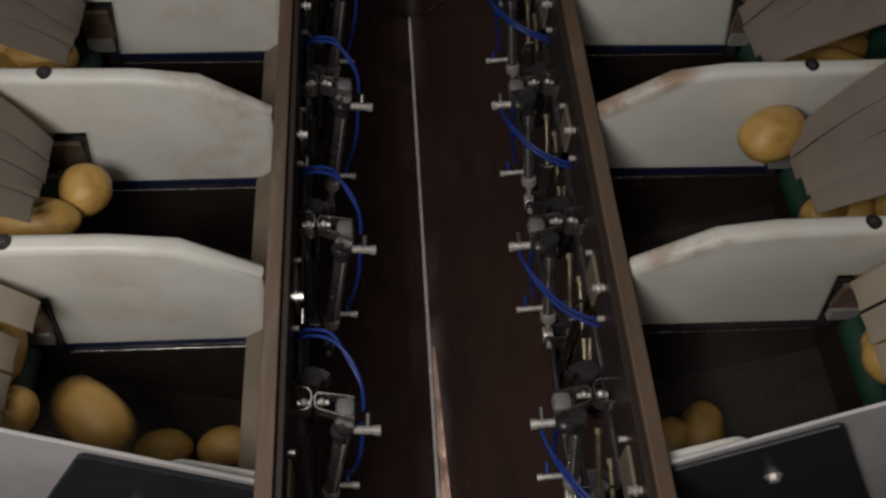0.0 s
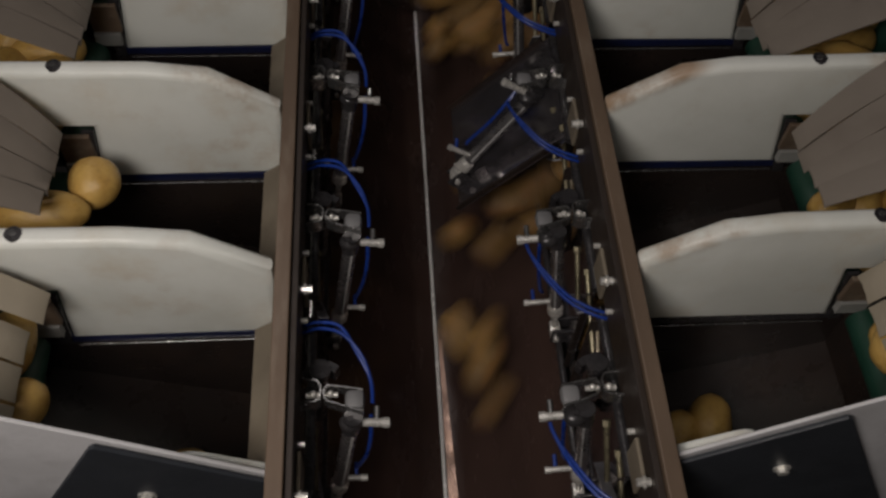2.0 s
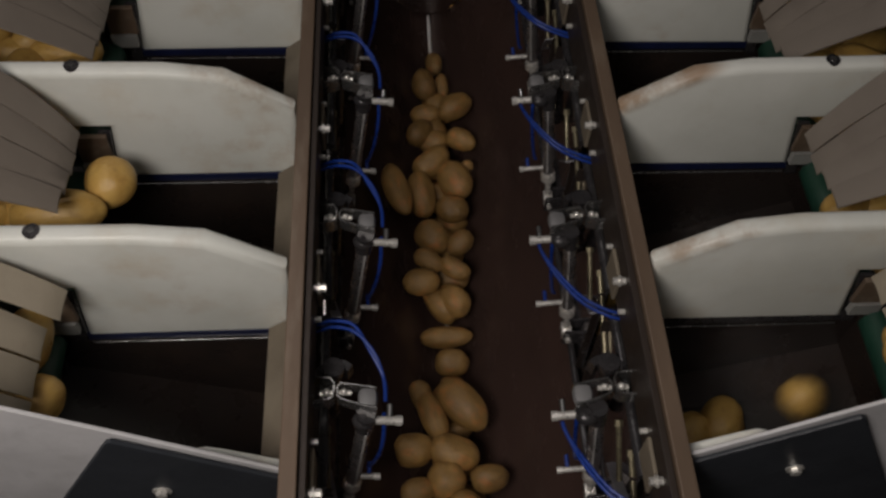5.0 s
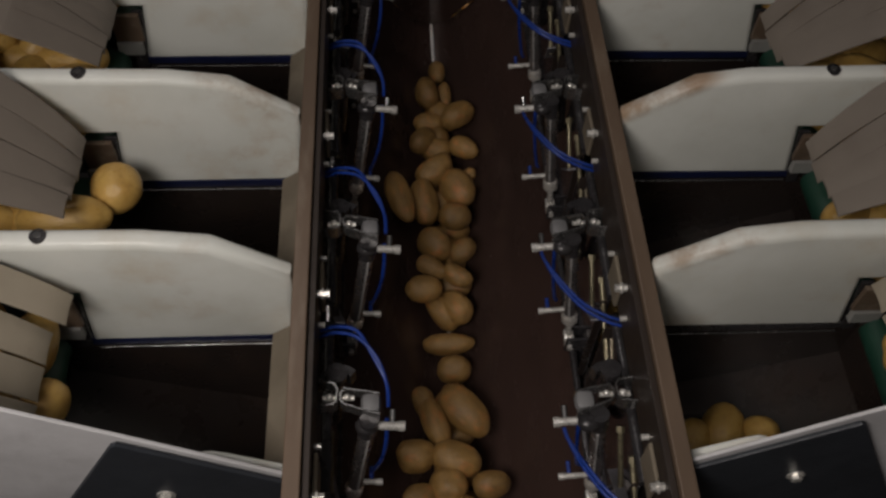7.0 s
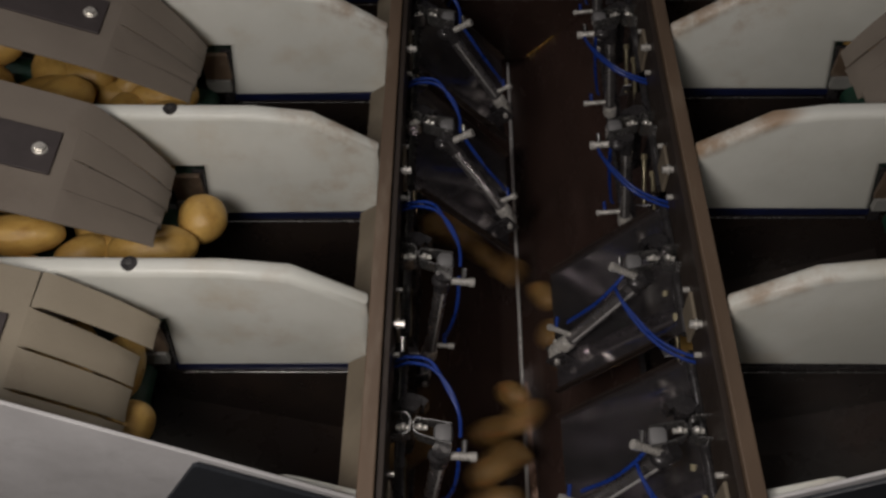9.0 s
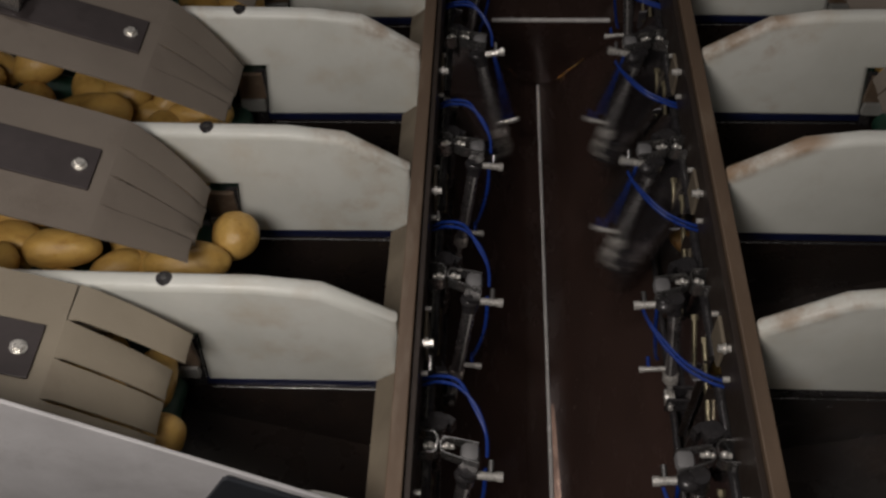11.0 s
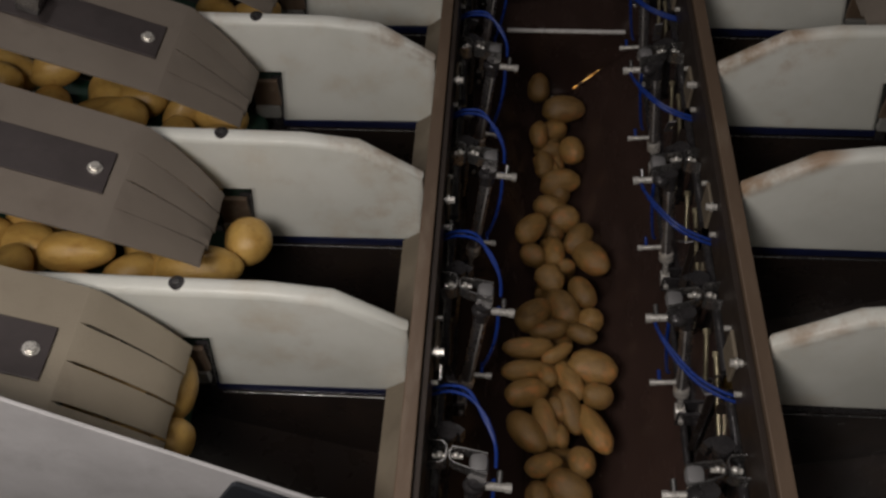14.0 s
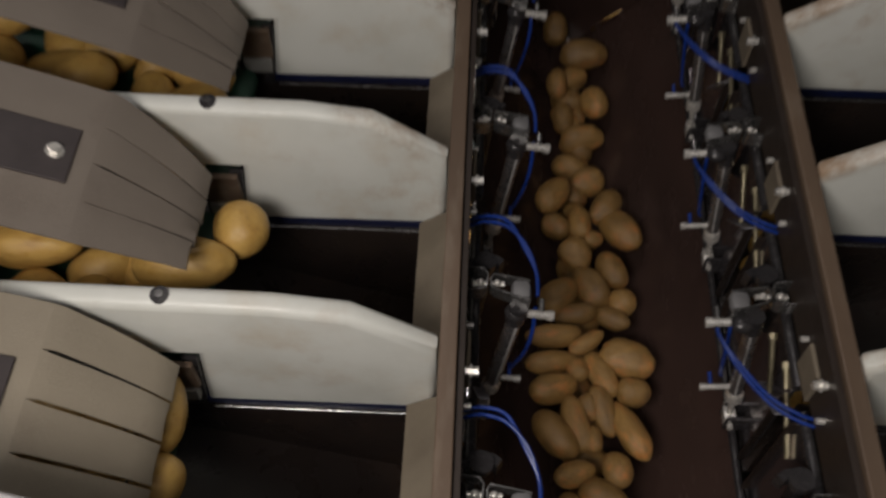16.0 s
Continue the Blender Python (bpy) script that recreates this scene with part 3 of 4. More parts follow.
bm = bmesh.new()
prism(bm, [(0, 1.018), (0.036, 0.945), (0.036, 0.55), (-0.036, 0.55), (-0.036, 0.945)], -0.75, 1.136)
ridge = one("ridge_beam", bm, BEAM, "dark steel ridge beam between the two conveyors", "beam")
bm = bmesh.new()
box(bm, (-0.0034, -0.75, 1.006), (0.0034, 1.135, 1.0295), None, 0.0008)
part("ridge_edge", bm, BRIGHT, ridge, "bright polished ridge edge")

bm = bmesh.new()
prism(bm, [(-0.222, 1.150), (-0.0036, 0.995), (-0.0025, 1.029), (0.0025, 1.029), (0.0036, 0.995), (0.050, 1.028), (0.053, 1.0535), (0.116, 1.1180), (0.119, 1.077), (0.222, 1.150), (0.222, 1.232), (-0.222, 1.232)], 1.1402, 1.148)
endw = one("trough_end_wall", bm, TROUGH, "dark steel end wall closing the trough", "panel")
bm = bmesh.new()
box(bm, (-0.125, 1.138, 1.2325), (0.170, 1.148, 1.2395), None, 0.0015)
part("top_edge", bm, BRIGHT, endw, "bright folded top edge")
bm = bmesh.new()
box(bm, (-0.221, 1.1485, 1.222), (0.221, 2.4, 1.230))
one("cover_plate", bm, TROUGH, "dark steel cover plate over the infeed belts", "plate")


# ---- conveyors below ----
def conveyor(s):
    th = thing("discharge_conveyor", "dark slatted discharge conveyor below the trough", "conveyor", "discharge conveyors")
    bm = bmesh.new()
    sbox(bm, s, (0.038, -0.75, 0.60), (0.220, 1.17, 0.615))
    part("belt", bm, BELT, th, "dark rubber belt")
    for k in range(25):
        bm = bmesh.new()
        rod(bm, (s * 0.040, -0.70 + 0.072 * k, 0.619), (s * 0.218, -0.70 + 0.072 * k, 0.619), 0.005, 8)
        part("slat", bm, SLAT, th, smooth=True)
    bm = bmesh.new()
    sbox(bm, s, (0.040, 1.150, 0.60), (0.220, 1.180, 0.65), 0.004)
    part("nose", bm, GREEN if s > 0 else BELT, th, "rounded belt nose")
    bd = thing("baffle_board", "white board with dark bolts at the conveyor end", "board", "baffle boards")
    bm = bmesh.new()
    sbox(bm, s, (0.040, 1.195, 0.62), (0.222, 1.215, 0.885 if s > 0 else 1.02), 0.002)
    part("board", bm, BOARD, bd)
    for bx, bz in ((0.075, 0.77), (0.20, 0.77)) if s > 0 else ((0.075, 0.77), (0.20, 0.77), (0.075, 0.88), (0.14, 0.88)):
        bm = bmesh.new()
        rod(bm, (s * bx, 1.196, bz), (s * bx, 1.186, bz), 0.010, 6)
        part("bolt", bm, BLACK, bd, "dark hexagon bolt")
    for bz in (0.80,):
        bm = bmesh.new()
        sbox(bm, s, (0.044, 1.192, bz), (0.220, 1.1945, bz + 0.005), 0.001)
        part("rib", bm, BOARD, bd, "folded rib")
    fd = thing("infeed_belt", "light infeed belt heaped with potatoes", "conveyor", "infeed belts")
    bm = bmesh.new()
    sbox(bm, s, (0.03, 1.218, 0.83), (0.222, 2.4, 0.85))
    part("belt", bm, BOARD, fd)
    wl = thing("side_guard", "white side guard by the infeed belt", "guard", "side guards")
    bm = bmesh.new()
    sbox(bm, s, (0.235, 1.10, 0.60), (0.24, 2.4, 1.12))
    part("sheet", bm, BOARD, wl)


conveyor(-1)
conveyor(1)

# machine frame closing the place below and behind
bm = bmesh.new()
box(bm, (-1.4, 2.4, 0.0), (1.4, 2.45, 1.3))
one("rear_panel", bm, HOPPER, "dark steel rear panel of the machine", "panel")
for s in (-1, 1):
    for y in (-0.7, 1.7):
        bm = bmesh.new()
        sbox(bm, s, (0.232, y - 0.04, 0.0), (0.312, y + 0.04, 1.165 if y < 0 else 1.5), 0.004)
        one("support_post", bm, HOPPER, "dark square steel support post of the machine", "post", "support posts")


# ---- potatoes ----
potato_meshes = []
for k in range(9):
    bm = bmesh.new()
    bmesh.ops.create_icosphere(bm, subdivisions=4, radius=1)
    rnd = random.Random(40 + k)
    taper, bow, lump = rnd.uniform(-0.18, 0.18), rnd.uniform(-0.12, 0.12), rnd.uniform(0.06, 0.16)
    dents = [Vector((rnd.uniform(-1, 1), rnd.uniform(-1, 1), rnd.uniform(-1, 1))).normalized() for _ in range(6)]
    for v in bm.verts:
        c = v.co.copy()
        n = noise.noise(c * 0.9 + Vector((k * 7.1, 0, 0))) * lump + noise.noise(c * 2.3 + Vector((0, k * 5.3, 0))) * lump * 0.35
        dip = sum(-0.055 * math.exp(-((c - d).length / 0.13) ** 2) for d in dents)
        c *= 1 + n + dip
        sq = abs(c.x) ** 0.85 * (1 if c.x > 0 else -1) if abs(c.x) > 1e-4 else 0
        v.co = Vector((sq, c.y * (1 + taper * c.x) + bow * c.x * c.x, c.z * (1 + taper * c.x)))
    me = finish(bm, "potato", POTATO)
    for p in me.polygons:
        p.use_smooth = True
    potato_meshes.append(me)
# the same shapes again in the dusty skin darkened for shade
dusty_shaded_meshes = []
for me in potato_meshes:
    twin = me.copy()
    twin.materials[0] = DUSTY_SHADED
    dusty_shaded_meshes.append(twin)

pcount = [0]


# dusty: use the skin whose colour holds the trough's shade as well
def potato(x, y, z, long_cm, wide_cm, turn, group, where, tilt=0.0, dusty=False):
    k = pcount[0]
    pcount[0] += 1
    ob = new("potato", (dusty_shaded_meshes if dusty else potato_meshes)[k % 9])
    ob.scale = (long_cm / 200, wide_cm / 200, wide_cm / 200 * 0.92)
    ob.matrix_basis = pose(x, y, z, (k * 77) % 360, tilt, turn) @ Matrix.Diagonal((*ob.scale, 1))
    return tagged(ob, ("dusty brown, shade-darkened potato " if dusty else "smooth yellow potato ") + where, "potato", group)


HEAP_A, HEAP_B, HEAP_D = [], [], []
HEAP_A += [(-0.063, 0.999, 1.14, 9.7, 6.5, -29), (0.006, 1.008, 1.14, 11.5, 7.4, -71), (0.073, 0.987, 1.14, 9.5, 6.5, 47), (-0.039, 0.911, 1.14, 9.9, 6.7, 27), (0.036, 0.939, 1.14, 10.5, 6.7, -85), (0.087, 0.895, 1.145, 8.5, 5.7, -87), (-0.08, 0.862, 1.143, 8.9, 6.2, 38), (-0.022, 0.837, 1.14, 9.9, 6.8, -41), (0.05, 0.826, 1.14, 9.1, 6.2, -27), (-0.07, 0.775, 1.14, 8.9, 5.5, -69), (-0.026, 0.739, 1.14, 9.8, 5.4, -92), (0.025, 0.738, 1.14, 9.8, 6.0, -85), (0.098, 0.728, 1.158, 6.2, 6.3, 0), (-0.067, 0.655, 1.14, 8.9, 5.0, 25), (0.002, 0.662, 1.14, 7.8, 5.3, -14), (0.067, 0.652, 1.14, 12.0, 5.9, -75)]
HEAP_A += [(-0.057, 0.59, 1.14, 8.9, 6.9, 45), (0.002, 0.605, 1.14, 9.1, 6.3, -86), (-0.013, 0.57, 1.086, 8.8, 6.1, -86), (0.033, 0.56, 1.097, 9.1, 5.2, 72), (0.004, 0.465, 1.081, 6.8, 6.5, -2), (0.0, 0.394, 1.077, 8.1, 6.4, -94), (-0.001, 0.338, 1.075, 6.8, 6.0, -2), (0.055, 0.271, 1.121, 7.1, 6.0, -13), (0.01, 0.246, 1.078, 8.3, 5.3, -83), (-0.009, 0.182, 1.078, 7.9, 5.5, -43), (0.023, 0.154, 1.08, 6.3, 3.9, -36), (-0.009, 0.088, 1.077, 9.4, 5.3, -83), (-0.007, 0.013, 1.075, 7.9, 5.3, 43), (-0.001, -0.059, 1.082, 10.4, 7.1, 60), (-0.012, -0.163, 1.077, 6.1, 4.8, 0)]
HEAP_B += [(0.004, 0.919, 1.066, 6.5, 4.3, -85), (-0.025, 0.824, 1.095, 9.2, 6.0, -85), (0.019, 0.837, 1.072, 6.7, 3.2, -88), (0.042, 0.737, 1.11, 9.0, 6.1, 35), (-0.023, 0.731, 1.088, 7.3, 5.2, 0), (-0.039, 0.666, 1.103, 7.7, 5.4, 55), (-0.01, 0.655, 1.083, 7.6, 6.0, -13), (0.051, 0.636, 1.111, 7.6, 5.0, -39), (-0.018, 0.561, 1.12, 9.2, 6.9, 36), (0.031, 0.513, 1.12, 9.9, 7.1, -68), (0.058, 0.552, 1.12, 2.8, 2.9, -2), (-0.097, 0.466, 1.152, 12.9, 5.5, -74), (-0.043, 0.476, 1.12, 11.5, 6.4, -84), (0.02, 0.437, 1.12, 7.1, 6.4, -2), (-0.026, 0.365, 1.12, 8.1, 6.5, -48), (0.031, 0.349, 1.12, 6.5, 5.1, 43)]
HEAP_B += [(-0.034, 0.309, 1.12, 6.8, 4.3, -38), (0.016, 0.287, 1.12, 6.7, 4.5, -36), (-0.051, 0.257, 1.12, 7.5, 5.8, 0), (0.011, 0.235, 1.084, 8.4, 6.1, -57), (-0.006, 0.156, 1.071, 10.1, 4.7, -2), (0.003, 0.097, 1.076, 6.7, 5.9, -3), (0.001, 0.058, 1.061, 5.0, 3.8, -3), (0.013, -0.021, 1.14, 11.5, 6.8, -49), (-0.044, -0.041, 1.14, 9.7, 5.0, -68), (-0.061, -0.002, 1.14, 6.4, 4.1, -77), (-0.079, -0.106, 1.143, 7.2, 6.4, -3), (-0.007, -0.112, 1.14, 9.3, 6.6, -15), (-0.026, -0.158, 1.14, 7.1, 6.6, -75), (0.051, -0.161, 1.14, 6.6, 5.4, 9), (-0.074, -0.18, 1.14, 6.4, 4.7, 18), (0.007, -0.209, 1.14, 6.4, 5.8, -25)]
HEAP_D += [(-0.039, 1.077, 1.108, 8.9, 6.2, -90), (0.022, 1.004, 1.102, 10.6, 7.4, 8), (-0.039, 0.911, 1.1, 8.1, 4.9, -87), (-0.0, 0.954, 1.061, 7.9, 4.0, -91), (0.039, 0.848, 1.108, 8.3, 6.1, -77), (-0.026, 0.816, 1.09, 7.8, 5.1, -87), (0.008, 0.851, 1.065, 6.5, 3.6, -84), (0.009, 0.765, 1.086, 9.8, 6.6, 15), (0.001, 0.701, 1.066, 5.5, 4.7, 2), (0.016, 0.647, 1.088, 7.6, 6.1, 16), (-0.061, 0.568, 1.145, 9.1, 6.1, 57), (0.043, 0.542, 1.145, 8.4, 5.8, 61), (-0.055, 0.491, 1.145, 6.1, 5.4, -36), (0.069, 0.487, 1.145, 10.6, 6.5, -59), (-0.01, 0.5, 1.145, 8.3, 5.1, -90), (0.014, 0.466, 1.145, 4.1, 3.7, 0)]
HEAP_D += [(-0.02, 0.431, 1.145, 6.9, 6.1, -45), (0.047, 0.396, 1.145, 8.4, 5.5, -65), (0.005, 0.359, 1.145, 9.3, 5.7, -61), (-0.056, 0.335, 1.145, 8.6, 6.5, 47), (0.062, 0.328, 1.145, 5.2, 5.4, 2), (-0.024, 0.299, 1.145, 8.0, 4.6, 8), (0.041, 0.293, 1.145, 7.0, 4.3, -34), (-0.068, 0.243, 1.165, 10.3, 4.4, 8), (-0.009, 0.232, 1.165, 7.2, 3.4, 35), (0.057, 0.201, 1.165, 10.0, 7.5, -13), (-0.073, 0.191, 1.165, 9.2, 4.6, 13), (-0.029, 0.183, 1.165, 5.6, 3.8, -74), (-0.07, 0.141, 1.165, 8.6, 5.6, 19), (0.014, 0.172, 1.165, 9.5, 4.6, -65), (0.065, 0.139, 1.165, 6.0, 5.3, -8), (-0.068, 0.057, 1.165, 9.9, 6.2, -53)]
HEAP_D += [(-0.033, 0.079, 1.165, 10.3, 4.5, -75), (-0.009, 0.109, 1.165, 5.1, 3.8, -63), (0.014, 0.104, 1.165, 9.1, 4.5, -72), (-0.006, 0.051, 1.165, 5.2, 3.5, -83), (0.055, 0.071, 1.165, 11.6, 5.0, -67), (-0.039, -0.009, 1.165, 7.0, 4.4, 18), (0.032, 0.001, 1.165, 6.4, 5.1, -85), (0.005, -0.054, 1.165, 9.0, 6.8, -37), (-0.047, -0.072, 1.165, 6.5, 5.3, -82), (0.018, -0.106, 1.165, 6.4, 5.2, -18), (-0.04, -0.119, 1.165, 7.3, 5.2, 33)]


# ---- feeders with rubber flaps ----
flaps, holders, lifted = {}, {}, []


def feeder(s, y, rnd):
    yc = y + 0.145
    xt, xb = notch(s, y + PITCH)
    xr = max(xt, xb) + 0.020 + (0.012 if s < 0 else 0.004)
    th = thing("feed_belt", "dark green feed belt ending above the hopper", "conveyor", "feed belts")
    bm = bmesh.new()
    rod(bm, (s * (xr + 0.02), y + 0.012, 1.455), (s * (xr + 0.02), y + PITCH - 0.045, 1.455), 0.028, 20)
    prism(bm, flip(s, [(xr + 0.02, 1.427), (xr + 0.02, 1.483), (0.68, 1.485), (1.3, 1.67), (1.3, 1.61), (0.68, 1.43)]), y + 0.012, y + PITCH - 0.045)
    part("belt", bm, GREEN, th, smooth=True)
    bm = bmesh.new()
    sbox(bm, s, (xt + 0.007, y + PITCH - 0.0400, 1.500), (xt + 0.058, y + PITCH - 0.0310, 1.560), 0.0015)
    part("bearing_block", bm, RAIL, th, "small brown steel bearing block")
    bm = bmesh.new()
    sbox(bm, s, (xt + 0.012, y + PITCH - 0.0440, 1.471), (xt + 0.058, y + PITCH - 0.0320, 1.499), 0.001)
    part("block_foot", bm, FOOT, th, "grey block foot")
    zo = -0.020 if y < -0.2 else 0.0
    fl = thing("flap_holder", "taupe rubber sheet clamped above the feed belt" if y < -0.2 else "darker grey-brown rubber sheet clamped above the feed belt", "sheet", "flap holders")
    bm = bmesh.new()
    sheet(bm, flip(s, [(1.28, 1.968 + zo), (0.90, 1.817 + zo), (0.72, 1.745 + zo), (0.685, 1.730 + zo)]), yc - 0.114, yc + 0.114, 0.004)
    part("rubber_sheet", bm, RUBBER if y < -0.2 else GREY_RUBBER, fl, smooth=True)
    m = Matrix.Translation((s * 0.820, yc, 1.7850 + zo)) @ Matrix.Rotation(s * radians(-21.8), 4, "Y")
    bm = bmesh.new()
    box(bm, (-0.125, -0.040, 0), (0.125, 0.040, 0.004), m, 0.001)
    part("clamp_plate", bm, CLAMP, fl, "dark steel clamp plate")
    for dx in (-0.103, 0.10):
        bm = bmesh.new()
        rod(bm, m @ Vector((s * dx, 0, 0.003)), m @ Vector((s * dx, 0, 0.012)), 0.0075, 6)
        rod(bm, m @ Vector((s * dx, 0, 0.003)), m @ Vector((s * dx, 0, 0.006)), 0.011, 16)
        part("bolt", bm, CHROME, fl, "shiny clamp bolt")
    bm = bmesh.new()
    box(bm, (s * 0.075 - 0.025, -0.030, 0.004), (s * 0.075 + 0.012, 0.030, 0.045), m, 0.003)
    part("holder_block", bm, ZINC, fl, "steel holder block", True)
    holders[(s, round(y, 2))] = fl
    # four hanging strips, one keyed thing; its origin is the fold
    sp = thing("rubber_flap", "taupe rubber curtain slit into four strips" if y < -0.2 else "darker grey-brown rubber curtain slit into four strips", "rubber flap", "rubber flaps", pose(s * 0.685, yc, 1.730 + zo))
    for k in range(4):
        bm = bmesh.new()
        cuts = (-0.114, -0.057, 0.0, 0.057, 0.114) if y > -0.2 else (-0.114, -0.061, -0.001, 0.058, 0.114)
        a, w = cuts[k], cuts[k + 1] - cuts[k]
        gaps = (0, 0.0009, 0.0022, 0.0007, 0) if y > -0.2 else (0, 0.0027, 0.0027, 0.0027, 0)
        droop = rnd.uniform(-0.004, 0.004)
        prof = [(0.0, 0.0), (-0.010, -0.0065), (-0.018, -0.013), (-0.026, -0.020), (-0.043, -0.035 + droop * 0.3), (-0.060, -0.051 + droop * 0.5), (-0.078, -0.069 + droop * 0.7), (-0.096, -0.088 + droop), (-0.116, -0.112 + droop)]
        if y > -0.2:
            reach = 0.97 if s < 0 else 1.20
            prof = [(px * reach, pz * reach * (0.86, 0.93, 0.98, 1.0)[k]) for px, pz in prof]
        sheet(bm, flip(s, prof), a, a + w, 0.0035, narrow=-0.010 if y > -0.2 else 0.0, squeeze=0.30 if y > -0.2 else 0.12, bend=rnd.uniform(0.0, 0.004), trim=(gaps[k], gaps[k + 1]))
        ob = part("strip", bm, RUBBER if y < -0.2 else GREY_RUBBER, sp, smooth=True)
        if s < 0 and y < -0.2 and k == 3:
            lifted.append(ob)
    flaps[(s, round(y, 2))] = sp
    # potatoes waiting on the belt
    n = 8 if s < 0 and y < 0.5 else 2
    for k in range(n):
        x = 0.660 + 0.070 * k + rnd.uniform(-0.012, 0.012)
        for j in range(3):
            potato(s * x, y + 0.042 + 0.080 * j + rnd.uniform(-0.010, 0.010), 1.522 + 0.31 * max(0.0, x - 0.68) + (0.035 if (k + j) % 3 == 0 and k > 1 else 0), rnd.uniform(9.4, 12.6), rnd.uniform(6.8, 8.0),
                   rnd.uniform(0, 180), "potatoes on the feed belts", "waiting on the green feed belt", rnd.uniform(-12, 12))


    if s < 0 and y < 0.5:
        for k in range(8):
            potato(s * (0.70 + 0.074 * k), y + rnd.uniform(0.018, 0.030), 1.545 + 0.31 * max(0.0, 0.02 + 0.074 * k), rnd.uniform(9.4, 12.4), rnd.uniform(6.6, 7.6),
                   rnd.uniform(-25, 25), "potatoes on the feed belts", "waiting on the green feed belt", rnd.uniform(-10, 10))


rnd = random.Random(5)
for side in (-1, 1):
    for y in (-0.3, 0.0, 0.3, 0.6):
        feeder(side, y, rnd)

# potatoes at the belt ends
potato(-0.540, 0.180, 1.550, 8.6, 7.8, 100, "potatoes on the feed belts", "peeping out below a rubber flap")
potato(-0.604, 0.112, 1.560, 14.0, 7.4, 8, "potatoes on the feed belts", "peeping out below a rubber flap")
potato(-0.581, -0.185, 1.545, 7.6, 6.6, 70, "potatoes on the feed belts", "peeping out below a rubber flap")
peeping = potato(-0.612, -0.095, 1.550, 11.0, 7.0, 85, "potatoes on the feed belts", "peeping out below a rubber flap")
potato(0.605, 0.115, 1.540, 9.0, 6.4, 30, "potatoes on the feed belts", "peeping out below a rubber flap")
potato(0.628, -0.140, 1.540, 9.2, 7.8, 60, "potatoes on the feed belts", "peeping out below a rubber flap")
# potatoes lying in the nearest hopper
NEAR_STARTS = ((0.412, -0.152, 1.312), (0.350, -0.172, 1.312), (0.470, -0.190, 1.310), (0.430, -0.195, 1.265))
for k in range(12):
    s = -1 if k % 2 else 1
    potato(s * rnd.uniform(0.29, 0.42), rnd.choice(BAYS[1:4]) + rnd.uniform(0.09, 0.2), 1.245, rnd.uniform(7, 9), rnd.uniform(5.4, 6.2), rnd.uniform(0, 180), "potatoes in the hoppers", "lying in the dark hopper")
# potatoes on the infeed belts under the work lamp
for s in (-1, 1):
    for k in range(15):
        potato(s * (0.07 + 0.05 * (k % 3) + rnd.uniform(-0.008, 0.008)), 1.25 + 0.07 * (k // 3) + rnd.uniform(-0.01, 0.01), 0.882, rnd.uniform(7, 9), rnd.uniform(5.4, 6.4), rnd.uniform(0, 180), "potatoes on the infeed belts", "heaped on the lit infeed belt")


# ---- movement ----
def swing(th, base, times, angle):
    """Turn a hanging thing about its y axis: times are open start, open end, close start, close end."""
    rows = [(0.0, base)]
    for a, b, c, d in times:
        back = base @ pose(0, 0, 0, 0, angle, 0)
        rows += [(a, base), ((a + b) / 2, base @ pose(0, 0, 0, 0, angle * 0.5, 0)), (b, back), (c, back), ((c + d) / 2, base @ pose(0, 0, 0, 0, angle * 0.5, 0)), (d, base)]
    rows.append((16.0, base))
    walk(th, rows)


DOOR_OPEN = 42.0
OPENINGS = {
    (1, 0.3): [(1.65, 1.8, 2.2, 2.35), (10.9, 11.1, 11.65, 11.85)],
    (1, 0.9): [(1.65, 1.8, 2.2, 2.35)],
    (1, 0.0): [(4.15, 4.3, 4.8, 5.0), (8.7, 8.88, 9.4, 9.6)],
    (-1, -0.3): [(4.15, 4.3, 4.8, 5.0), (11.25, 11.4, 11.7, 11.9)],
    (-1, 0.3): [(8.7, 8.88, 9.4, 9.6)],
    (1, -0.3): [(8.75, 8.9, 9.4, 9.6)],
    (-1, 0.6): [(8.8, 8.95, 9.4, 9.6), (10.9, 11.1, 11.65, 11.85)],
    (1, 0.6): [(10.9, 11.1, 11.65, 11.85)],
}


def door_angles(s):
    """The cylinder's turn and the rod's reach with the door shut and open."""
    out = []
    for a in (0.0, DOOR_OPEN):
        r = radians(a)
        px, pz = HINGE_X[s] - 0.022 * math.cos(r) - 0.248 * math.sin(r), HINGE_Z - 0.248 * math.cos(r) + 0.022 * math.sin(r)
        dx, dz = px - PIVOT_X[s], pz - PIVOT_Z
        out.append((math.degrees(math.atan2(-dx, -dz)), math.hypot(dx, dz)))
    return out


